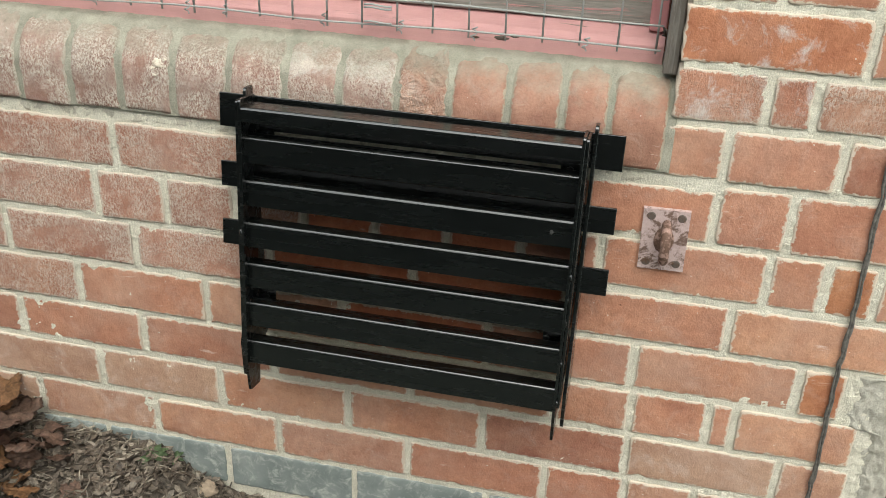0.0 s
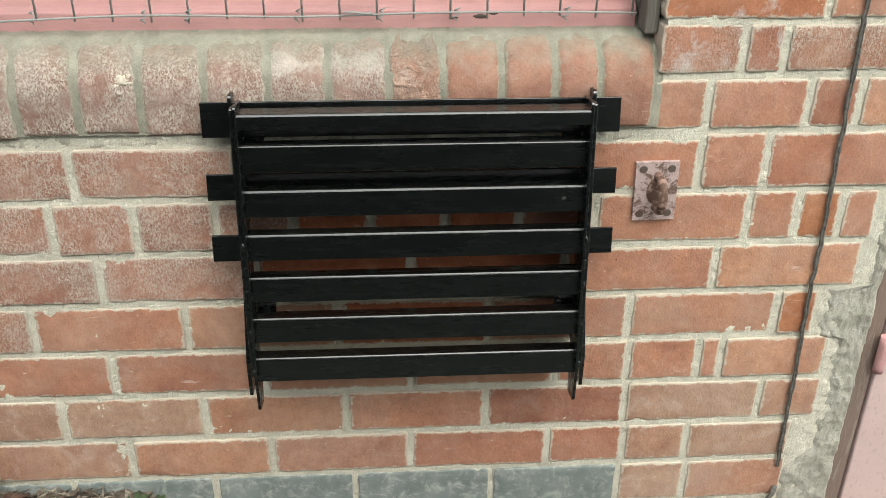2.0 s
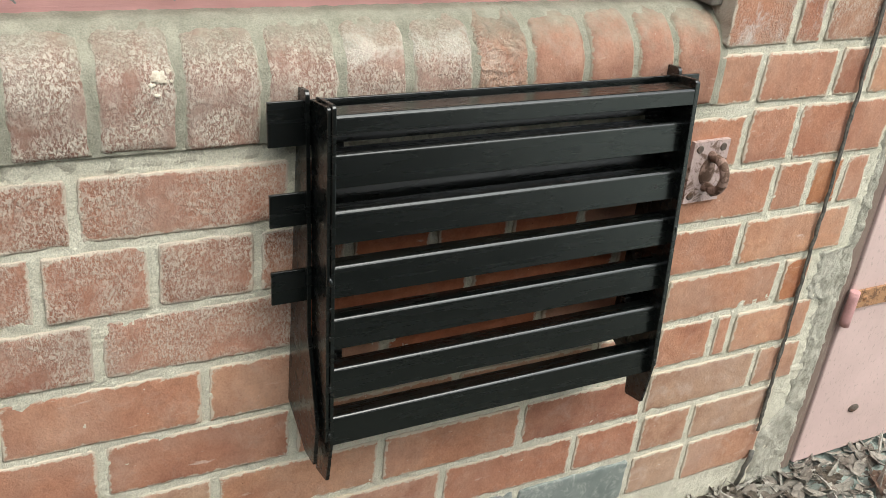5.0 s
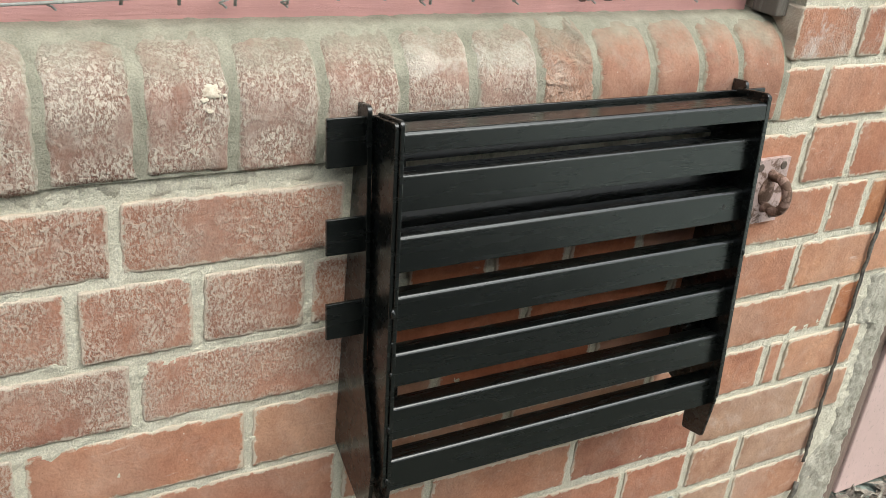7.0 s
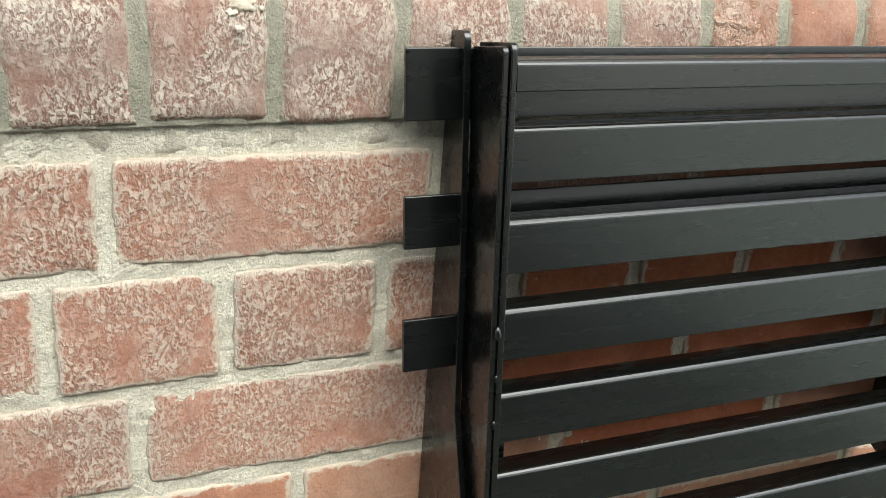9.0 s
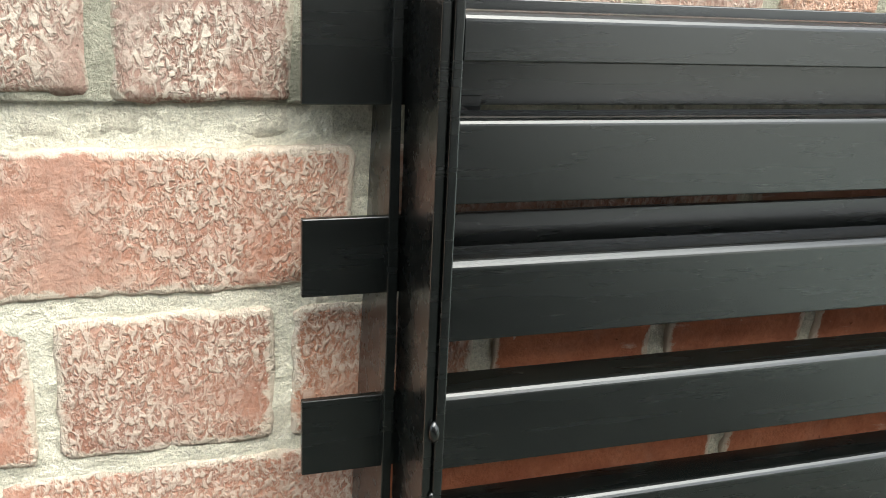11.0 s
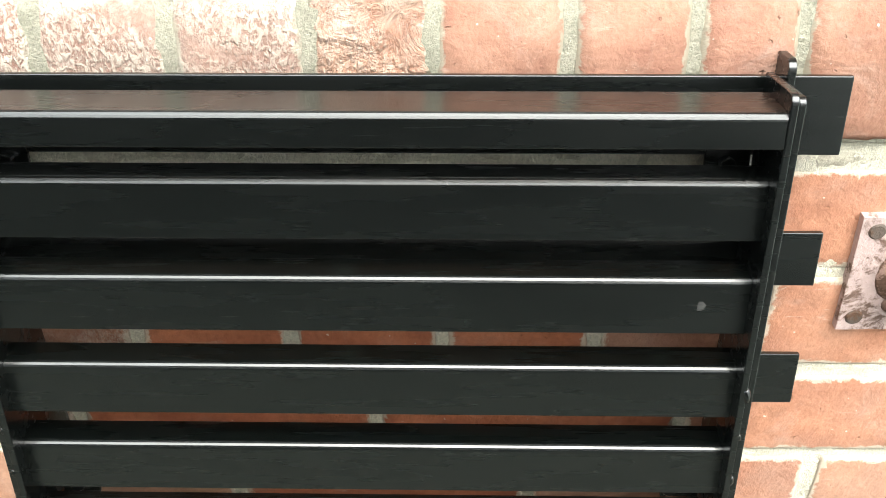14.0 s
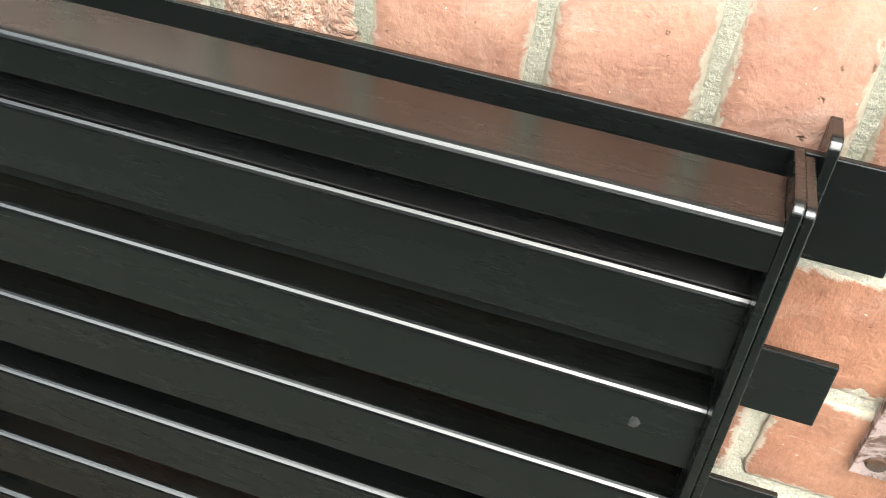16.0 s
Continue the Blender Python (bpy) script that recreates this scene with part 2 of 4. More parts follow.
def rust_material(name, paint, rust, cover):
    m, n, l, b = material(name, 0.75)
    co = world_co(n, l)
    a = noise_tex(n, l, co, 70, 7, 0.7, 0.4)
    col = mix(n, l, noise_tex(n, l, co, 240, 4), tuple(v * 0.75 for v in paint), tuple(min(1, v * 1.2) for v in paint))
    worn = ramp(n, l, a, [(cover, grey(0)), (cover + 0.09, grey(1))])
    col = mix(n, l, worn, col, mix(n, l, noise_tex(n, l, co, 400, 3), rust, tuple(v * 0.45 for v in rust)))
    l.new(col, b.inputs["Base Color"])
    bump(n, l, b, math_node(n, l, "ADD", a, noise_tex(n, l, co, 500, 3)), 0.5, 0.002)
    return m


PLATE = rust_material("pink_painted_rusty_iron", (0.48, 0.36, 0.335), (0.20, 0.12, 0.09), 0.515)
RING = rust_material("rusty_iron_ring", (0.33, 0.21, 0.17), (0.16, 0.085, 0.055), 0.44)
RUST = rust_material("orange_rusted_strap", (0.42, 0.22, 0.11), (0.24, 0.12, 0.06), 0.5)
HINGE = rust_material("pink_painted_hinge", (0.56, 0.30, 0.29), (0.25, 0.14, 0.10), 0.62)
WIRE = rust_material("galvanised_wire", (0.33, 0.33, 0.31), (0.22, 0.17, 0.13), 0.60)
SCREW = rust_material("dark_screw", (0.10, 0.075, 0.06), (0.14, 0.07, 0.04), 0.5)


def timber_material(name, paint, bare, cover, along="x", rough=0.75):
    """Old timber: paint flaking along the grain over bare weathered wood."""
    m, n, l, b = material(name, rough)
    co = world_co(n, l)
    mp = n.new("ShaderNodeMapping")
    mp.inputs["Scale"].default_value = (4, 60, 60) if along == "x" else (60, 60, 4)
    l.new(co, mp.inputs[0])
    grain = noise_tex(n, l, mp.outputs[0], 3, 6, 0.7, 0.5)
    wood = ramp(n, l, grain, [(0.3, tuple(v * 0.45 for v in bare)), (0.65, bare)])
    worn = ramp(n, l, noise_tex(n, l, mp.outputs[0], 1.3, 7, 0.7, 0.5), [(cover, grey(0)), (cover + 0.06, grey(1))])
    tone = mix(n, l, noise_tex(n, l, co, 30, 5), tuple(v * 0.85 for v in paint), tuple(min(1, v * 1.1) for v in paint))
    l.new(mix(n, l, worn, tone, wood), b.inputs["Base Color"])
    bump(n, l, b, math_node(n, l, "ADD", grain, math_node(n, l, "MULTIPLY", worn, -0.6)), 0.5, 0.0025)
    return m


PINK_SILL = timber_material("faded_pink_paint", (0.58, 0.31, 0.295), (0.30, 0.23, 0.20), 0.63)
FLAKED = timber_material("flaking_pink_timber", (0.52, 0.26, 0.25), (0.33, 0.31, 0.27), 0.40)
PINK_STILE = timber_material("pink_stile_paint", (0.55, 0.24, 0.24), (0.34, 0.25, 0.22), 0.6, "z")
POST = timber_material("grey_weathered_post", (0.15, 0.13, 0.11), (0.27, 0.245, 0.21), 0.5, "z")
DARK_SCREEN = timber_material("unseen_dark_screen", (0.035, 0.032, 0.028), (0.05, 0.045, 0.038), 0.5, "z")
JAMB = timber_material("dark_brown_timber", (0.22, 0.155, 0.125), (0.34, 0.27, 0.22), 0.5, "z")


def door_material():
    m, n, l, b = material("scuffed_pink_door_paint", 0.7)
    co = world_co(n, l)
    base = ramp(n, l, noise_tex(n, l, co, 7, 5, 0.6), [(0.3, (0.55, 0.40, 0.37)), (0.7, (0.66, 0.48, 0.45))])
    mp = n.new("ShaderNodeMapping")
    mp.inputs["Scale"].default_value = (2.2, 1, 1)
    l.new(co, mp.inputs[0])
    speck = noise_tex(n, l, mp.outputs[0], 75, 6, 0.75, 0.3)
    col = mix(n, l, ramp(n, l, speck, [(0.56, grey(0)), (0.66, grey(0.75))]), base, (0.36, 0.27, 0.22))
    l.new(col, b.inputs["Base Color"])
    bump(n, l, b, speck, 0.3, 0.001)
    return m


DOOR = door_material()


def simple_material(name, low, high, scale, rough=0.9, strength=0.5, dist=0.003, spread=(0.3, 0.7)):
    m, n, l, b = material(name, rough)
    co = world_co(n, l)
    a = noise_tex(n, l, co, scale, 7, 0.7)
    l.new(ramp(n, l, a, [(spread[0], low), (spread[1], high)]), b.inputs["Base Color"])
    bump(n, l, b, a, strength, dist)
    return m


CABLE = simple_material("weathered_black_cable", (0.025, 0.023, 0.021), (0.19, 0.175, 0.15), 110, 0.6, 0.4, 0.001)


def soil_material():
    """Dry leafy soil by the wall; farther out, unseen zones toned for the rack's reflections."""
    m, n, l, b = material("dry_soil", 0.95)
    co = world_co(n, l)
    a = noise_tex(n, l, co, 55, 7, 0.7)
    near = ramp(n, l, a, [(0.3, (0.035, 0.027, 0.02)), (0.7, (0.13, 0.105, 0.08))])
    # unseen far ground, made dark so the slat faces reflect little
    far = ramp(n, l, noise_tex(n, l, co, 30, 6, 0.7), [(0.3, (0.008, 0.011, 0.009)), (0.7, (0.018, 0.022, 0.018))])
    xyz = n.new("ShaderNodeSeparateXYZ")
    l.new(co, xyz.inputs[0])
    out = math_node(n, l, "ADD", math_node(n, l, "MULTIPLY", xyz.outputs[1], -1.0), math_node(n, l, "MULTIPLY", noise_tex(n, l, co, 5, 4), 0.35))
    # unseen middle zone, toned to lift what the slats reflect close up
    mid = ramp(n, l, noise_tex(n, l, co, 30, 6, 0.7), [(0.3, (0.062, 0.072, 0.059)), (0.7, (0.115, 0.130, 0.106))])
    out = math_node(n, l, "MULTIPLY", out, 0.5)
    col = mix(n, l, ramp(n, l, out, [(0.31, grey(0)), (0.41, grey(1))]), near, mid)
    col = mix(n, l, ramp(n, l, out, [(0.76, grey(0)), (0.88, grey(1))]), col, far)
    # unseen bright zone past the door post, added to brighten slat reflections
    bright_zone = ramp(n, l, noise_tex(n, l, co, 24, 7, 0.7), [(0.3, (0.24, 0.28, 0.25)), (0.7, (0.36, 0.41, 0.37))])
    aside = math_node(n, l, "ADD", xyz.outputs[0], math_node(n, l, "MULTIPLY", xyz.outputs[1], 0.45))
    col = mix(n, l, ramp(n, l, math_node(n, l, "SUBTRACT", aside, 0.30), [(0.36, grey(0)), (0.52, grey(1))]), col, bright_zone)
    l.new(col, b.inputs["Base Color"])
    bump(n, l, b, a, 0.9, 0.01)
    return m


SOIL = soil_material()
STONE = simple_material("pale_stone", (0.16, 0.12, 0.085), (0.48, 0.37, 0.26), 40, 0.85)
WEED = simple_material("weed_green", (0.06, 0.10, 0.045), (0.13, 0.18, 0.08), 90, 0.6, 0.2, 0.001)
BLOT = simple_material("pale_smudge", (0.004, 0.004, 0.004), (0.05, 0.049, 0.045), 420, 0.7, 0.2, 0.0005)
DROPPING = simple_material("lime_splash", (0.42, 0.33, 0.25), (0.78, 0.72, 0.60), 190, 0.9)


def leaf_material(name, tones):
    m, n, l, b = material(name, 0.7)
    g = n.new("ShaderNodeNewGeometry")
    col = ramp(n, l, g.outputs["Random Per Island"], [(i / (len(tones) - 1), c) for i, c in enumerate(tones)])
    a = noise_tex(n, l, g.outputs["Position"], 75, 7, 0.72, 0.8)
    col = mix(n, l, 0.9, col, ramp(n, l, a, [(0.32, grey(0.25)), (0.52, grey(0.9)), (0.7, grey(1.5))]), "MULTIPLY")
    l.new(col, b.inputs["Base Color"])
    bump(n, l, b, a, 0.5, 0.002)
    return m


LEAF = leaf_material("dead_leaf_brown", [(0.20, 0.115, 0.075), (0.30, 0.18, 0.12), (0.15, 0.09, 0.065), (0.25, 0.155, 0.11)])
LEAF_OCHRE = leaf_material("dead_leaf_ochre", [(0.34, 0.165, 0.065), (0.27, 0.14, 0.065)])
LEAF_GREY = leaf_material("dead_leaf_grey", [(0.24, 0.20, 0.155), (0.19, 0.15, 0.115)])
LITTER = leaf_material("litter_bits", [(0.05, 0.037, 0.027), (0.13, 0.098, 0.07), (0.24, 0.20, 0.155), (0.075, 0.054, 0.038), (0.16, 0.125, 0.092), (0.06, 0.045, 0.03), (0.36, 0.31, 0.24)])
LITTER_PALE = leaf_material("pale_litter_bits", [(0.30, 0.275, 0.23), (0.42, 0.385, 0.33), (0.17, 0.14, 0.115), (0.25, 0.215, 0.18)])

_, gn, gl, gb = material("window_glass", 0.05)
GLASS = gb.id_data and bpy.data.materials["window_glass"]
gb.inputs["Base Color"].default_value = (0.06, 0.07, 0.07, 1)
gl.new(ramp(gn, gl, noise_tex(gn, gl, world_co(gn, gl), 12, 5), [(0.3, grey(0.06)), (0.8, grey(0.35))]), gb.inputs["Roughness"])
gl.new(ramp(gn, gl, noise_tex(gn, gl, world_co(gn, gl), 7, 6), [(0.3, (0.05, 0.055, 0.055)), (0.8, (0.16, 0.16, 0.15))]), gb.inputs["Base Color"])


# ---- builders ----
def link(name, data, mat, parent=None, label=""):
    ob = new(name, data)
    if mat:
        data.materials.append(mat)
    if parent:
        ob.parent = parent
    if label:
        ob["label"] = label
    return ob


def part(name, bm, mat, parent=None, label=""):
    me = bpy.data.meshes.new(name)
    bmesh.ops.recalc_face_normals(bm, faces=bm.faces)
    bm.to_mesh(me)
    bm.free()
    return link(name, me, mat, parent, label)


def empty(name, m, label, category, group=""):
    e = new(name)
    e.matrix_world = m
    e.empty_display_size = 0.05
    return tagged(e, label, category, group)


def box(x0, x1, y0, y1, z0, z1, bev=0.001, seg=2):
    bm = bmesh.new()
    bmesh.ops.create_cube(bm, size=1)
    for v in bm.verts:
        v.co = Vector(((x0 + x1) / 2 + v.co.x * (x1 - x0), (y0 + y1) / 2 + v.co.y * (y1 - y0), (z0 + z1) / 2 + v.co.z * (z1 - z0)))
    if bev:
        bmesh.ops.bevel(bm, geom=bm.edges[:], offset=bev, segments=seg, affect="EDGES", profile=0.5)
    return bm


def prism(outline, x0, x1, bev=0.0008, seg=2):
    """An outline in (y, z), drawn out along x."""
    bm = bmesh.new()
    a = [bm.verts.new((x0, y, z)) for y, z in outline]
    b = [bm.verts.new((x1, y, z)) for y, z in outline]
    bm.faces.new(a)
    bm.faces.new(b[::-1])
    for i in range(len(a)):
        j = (i + 1) % len(a)
        bm.faces.new((a[i], b[i], b[j], a[j]))
    if bev:
        bmesh.ops.recalc_face_normals(bm, faces=bm.faces)
        bmesh.ops.bevel(bm, geom=bm.edges[:], offset=bev, segments=seg, affect="EDGES", profile=0.5)
    return bm


def round_corner(p, a, b, r, steps=5):
    """Points round the corner p between the ways to a and b."""
    p, a, b = Vector(p), Vector(a), Vector(b)
    da, db = (a - p).normalized(), (b - p).normalized()
    half = da.angle(db) / 2
    d, mid = r / math.tan(half), p + (da + db).normalized() * (r / math.sin(half))
    s, e = p + da * d - mid, p + db * d - mid
    out = []
    for i in range(steps + 1):
        v = s.lerp(e, i / steps)
        out.append(tuple(mid + v.normalized() * r))
    return out


def rounded(outline, radii, steps=5):
    out = []
    for i, p in enumerate(outline):
        r = radii[i]
        if r:
            out += round_corner(p, outline[i - 1], outline[(i + 1) % len(outline)], r, steps)
        else:
            out.append(p)
    return out


def tube(points, r, sides=8, caps=True, wobble=0.0):
    bm = bmesh.new()
    rings, pts = [], [Vector(p) for p in points]
    for i, p in enumerate(pts):
        d = (pts[min(i + 1, len(pts) - 1)] - pts[max(i - 1, 0)]).normalized()
        side = d.cross(Vector((0.31, 0.9, 0.17))).normalized()
        up = d.cross(side)
        rr = r * (1 + wobble * (random.random() - 0.5))
        rings.append([bm.verts.new(p + rr * (math.cos(k * math.tau / sides) * side + math.sin(k * math.tau / sides) * up)) for k in range(sides)])
    for a, b in zip(rings, rings[1:]):
        for k in range(sides):
            f = bm.faces.new((a[k], a[(k + 1) % sides], b[(k + 1) % sides], b[k]))
            f.smooth = True
    if caps:
        bm.faces.new(rings[0])
        bm.faces.new(rings[-1][::-1])
    return bm


def fbm(x, y, z, octaves=3):
    v, a = 0.0, 1.0
    for _ in range(octaves):
        v += a * noise.noise(Vector((x, y, z)))
        x, y, z, a = x * 2.1, y * 2.1, z * 2.1, a * 0.5
    return v


# ---- the ground ----
def smooth(a, b, v):
    k = min(1.0, max(0.0, (v - a) / (b - a)))
    return k * k * (3 - 2 * k)


def ground_height(x, y):
    near = smooth(-2.2, -0.5, y)
    bank = 0.115 * (1 - smooth(-0.52, -0.33, x + 0.06 * fbm(x * 7, y * 7, 1)))
    heap = 0.075 * (1 - smooth(-0.88, -0.66, x))
    base = 0.012 - 0.042 * smooth(-0.1, 0.4, x)
    return base + (0.72 * bank + heap) * near + 0.012 * fbm(x * 9, y * 9, 0) * smooth(-3, -1, y)


def ground():
    def lines(lo, hi, step, far):
        inner = list(np.arange(lo, hi, step))
        out, d = [], step
        while d < far:
            d *= 1.7
            out.append(d)
        return [lo - d for d in out[::-1]] + inner + [hi + d for d in out]
    xs = lines(-1.3, 1.3, 0.02, 900)
    ys = [y for y in lines(-1.2, 0.3, 0.02, 900)]
    verts = [(x, y, ground_height(x, y) if abs(x) < 3 and -4 < y < 1 else 0.0 if x < -1 else -0.03) for y in ys for x in xs]
    w = len(xs)
    faces = [(j * w + i, j * w + i + 1, (j + 1) * w + i + 1, (j + 1) * w + i) for j in range(len(ys) - 1) for i in range(w - 1)]
    me = bpy.data.meshes.new("ground")
    me.from_pydata(verts, [], faces)
    me.polygons.foreach_set("use_smooth", [True] * len(faces))
    return tagged(link("ground", me, SOIL), "bare dry brown soil at the foot of the wall", "ground", kind="structure")


ground()

# ---- the wall: mortar core, then bricks ----
BEDS = [0.028, 0.121, 0.206, 0.294, 0.380, 0.468, 0.554, 0.643, 0.738, 0.821, 0.898, 0.980, 1.063, 1.146]
WALL_LEFT, WALL_RIGHT, JAMB_X = -1.5, 0.742, 0.343


def slab(x0, x1, z0, z1, step, y_front, thick, rough, seed):
    nx, nz = max(2, int((x1 - x0) / step)), max(2, int((z1 - z0) / step))
    verts, faces = [], []
    for j in range(nz + 1):
        for i in range(nx + 1):
            x, z = x0 + (x1 - x0) * i / nx, z0 + (z1 - z0) * j / nz
            verts.append((x, y_front + rough * fbm(x * 42 + seed, z * 42, seed) + 0.4 * rough * fbm(x * 160, z * 160, seed + 3), z))
    w = nx + 1
    for j in range(nz):
        for i in range(nx):
            faces.append((j * w + i, j * w + i + 1, (j + 1) * w + i + 1, (j + 1) * w + i))
    ring = [i for i in range(w)] + [j * w + nx for j in range(1, nz + 1)] + [nz * w + i for i in range(nx - 1, -1, -1)] + [j * w for j in range(nz - 1, 0, -1)]
    base = len(verts)
    verts += [(verts[k][0], y_front + thick, verts[k][2]) for k in ring]
    c = len(ring)
    for k in range(c):
        faces.append((ring[(k + 1) % c], ring[k], base + k, base + (k + 1) % c))
    faces.append(tuple(base + k for k in range(c)))
    return verts, faces


def from_lists(name, lists, mat, parent=None, label="", flat=True):
    verts, faces = [], []
    for v, f in lists:
        o = len(verts)
        verts += v
        faces += [tuple(k + o for k in q) for q in f]
    me = bpy.data.meshes.new(name)
    me.from_pydata(verts, [], faces)
    if not flat:
        me.polygons.foreach_set("use_smooth", [len(q) == 4 for q in faces])
    return link(name, me, mat, parent, label)


wall = from_lists("wall_1", [slab(WALL_LEFT, WALL_RIGHT, -0.12, 0.752, 0.004, 0.0017, 0.22, 0.0018, 1.0),
                             slab(JAMB_X + 0.006, WALL_RIGHT, 0.7521, 1.16, 0.004, 0.0017, 0.22, 0.0018, 2.0)], MORTAR)
tagged(wall, "red brick wall with pale lime mortar joints", "wall", kind="structure")
upper = part("wall_2", box(-1.5, 2.2, 0.0, 0.225, 1.75, 2.6, 0), RED)
tagged(upper, "plain red brick wall above the window", "wall", kind="structure")
pier = part("wall_3", box(JAMB_X, WALL_RIGHT, 0.0, 0.225, 1.1605, 1.7495, 0), RED)
tagged(pier, "plain red brick pier beside the window", "wall", kind="structure")
side = part("wall_4", box(-1.5, -1.1, 0.0, 0.225, 0.90, 1.7495, 0), RED)
tagged(side, "plain red brick wall at the window's far side", "wall", kind="structure")
inner = part("wall_5", box(-1.5, 2.2, 0.5, 0.6, -0.1, 2.6, 0), RED)
tagged(inner, "plain wall closing the space behind", "wall", kind="structure")


# unseen dark screen, added opposite the wall to keep sky out of rack reflections
yard = part("wall_6", box(-5.0, 1.4, -3.6, -3.4, -0.3, 2.9, 0), DARK_SCREEN)
tagged(yard, "unseen plain dark screen added opposite the wall to darken rack reflections", "fence", kind="structure")


def stations(length, step, lip):
    """Even steps along a side, with one more close to either end."""
    inner = np.linspace(-length / 2 + lip, length / 2 - lip, max(3, round(length / step)))
    return [-length / 2, -length / 2 + lip * 0.4] + list(inner) + [length / 2 - lip * 0.4, length / 2]


def brick_mesh(w, h, seed, deep=0.03, wild=1.0):
    xs, zs = stations(w, 0.0075, 0.004), stations(h, 0.0075, 0.004)
    nx, nz = len(xs) - 1, len(zs) - 1
    verts, faces, rim = [], [], []
    tilt_x, tilt_z, proud = (random.uniform(-1, 1) * 0.0012, random.uniform(-1, 1) * 0.001, random.uniform(-0.0019, 0.0))
    r = random.uniform(0.003, 0.006)
    for j in range(nz + 1):
        for i in range(nx + 1):
            x, z = xs[i], zs[j]
            u, v = 2 * x / w, 2 * z / h
            dx, dz = w / 2 - abs(x), h / 2 - abs(z)
            if dx < r and dz < r:
                q = math.hypot(r - dx, r - dz)
                if q > r:
                    k = r / q
                    x = math.copysign(w / 2 - r + (r - dx) * k, x)
                    z = math.copysign(h / 2 - r + (r - dz) * k, z)
            d = min(dx, dz)
            edge = max(0.0, 1 - d / 0.004)
            wide = max(0.0, 1 - d / 0.012)
            jag = 0.0017 * wild * wide
            x += jag * fbm(x * 130 + seed * 3.1, z * 130, seed)
            z += jag * fbm(x * 130, z * 130 + seed * 1.7, seed + 9)
            chip = max(0.0, fbm(x * 45, z * 45, seed + 4) - 0.42)
            y = proud + tilt_x * u + tilt_z * v + 0.0007 * fbm(x * 60, z * 60, seed + 2) + 0.0012 * edge ** 2 + wild * wide * chip * 0.007
            verts.append((x, y, z))
            rim.append(wide)
    n = nx + 1
    for j in range(nz):
        for i in range(nx):
            faces.append((j * n + i, j * n + i + 1, (j + 1) * n + i + 1, (j + 1) * n + i))
    ring = [i for i in range(n)] + [j * n + nx for j in range(1, nz + 1)] + [nz * n + i for i in range(nx - 1, -1, -1)] + [j * n for j in range(nz - 1, 0, -1)]
    base, c = len(verts), len(ring)
    verts += [(verts[k][0], deep, verts[k][2]) for k in ring]
    for k in range(c):
        faces.append((ring[(k + 1) % c], ring[k], base + k, base + (k + 1) % c))
    me = bpy.data.meshes.new("brick")
    me.from_pydata(verts, [], faces)
    me.polygons.foreach_set("use_smooth", [True] * (nx * nz) + [False] * c)
    me.attributes.new("rim", "FLOAT", "POINT").data.foreach_set("value", rim + [1.0] * c)
    return me


# vertical joints of each course, from the lowest up; beyond them plain stretchers follow
COURSES = [
    [-0.582, -0.344, -0.105, 0.131, 0.355, 0.475, 0.66],
    [-0.707, -0.476, -0.242, -0.009, 0.225, 0.358, 0.468, 0.655],
    [-0.574, -0.346, -0.114, 0.117, 0.352, 0.583, 0.690],
    [-0.481, -0.244, -0.006, 0.230, 0.349, 0.466, 0.505, 0.685],
    [-0.589, -0.356, -0.122, 0.115, 0.342, 0.583, 0.652],
    [-0.474, -0.239, -0.006, 0.231, 0.469, 0.705],
    [-0.530, -0.409, -0.293, -0.180, -0.065, 0.046, 0.157, 0.274, 0.507, 0.584, 0.654, 0.712],
    [-0.487, -0.255, -0.02, 0.205, 0.422, 0.522, 0.722],
    [JAMB_X, 0.421, 0.569, 0.645, 0.732],
    [JAMB_X, 0.461, 0.521, 0.735],
    [JAMB_X, 0.571, 0.735],
    [JAMB_X, 0.455, 0.57, 0.735],
    [JAMB_X, 0.571, 0.735],
]


def brick_kind(row, x):
    if row == 0 and x < 0.355:
        return BLUE
    if row <= 2 and x > 0.345:
        return DULL
    if row <= 2 and x < -0.38:
        return DULL
    if row == 7 and x < -0.1:
        return BLOOMED
    if row in (5, 6) and x < -0.2:
        return BLOOMED if x < -0.3 else HALF_BLOOMED
    if row == 4 and x < -0.6:
        return HALF_BLOOMED
    # bricks behind the rack carry its shade tint in their colour
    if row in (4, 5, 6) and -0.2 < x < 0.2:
        return RACK_SHADE_RED
    if row == 4 and 0.58 < x < 0.66:
        return ORANGE
    if row == 6 and 0.58 < x < 0.66:
        return ORANGE
    if row == 9 and x < 0.52:
        return LIMED
    if row == 9:
        return HALF_BLOOMED
    if row == 10 and x < 0.57:
        return LIMED_ORANGE
    return RED


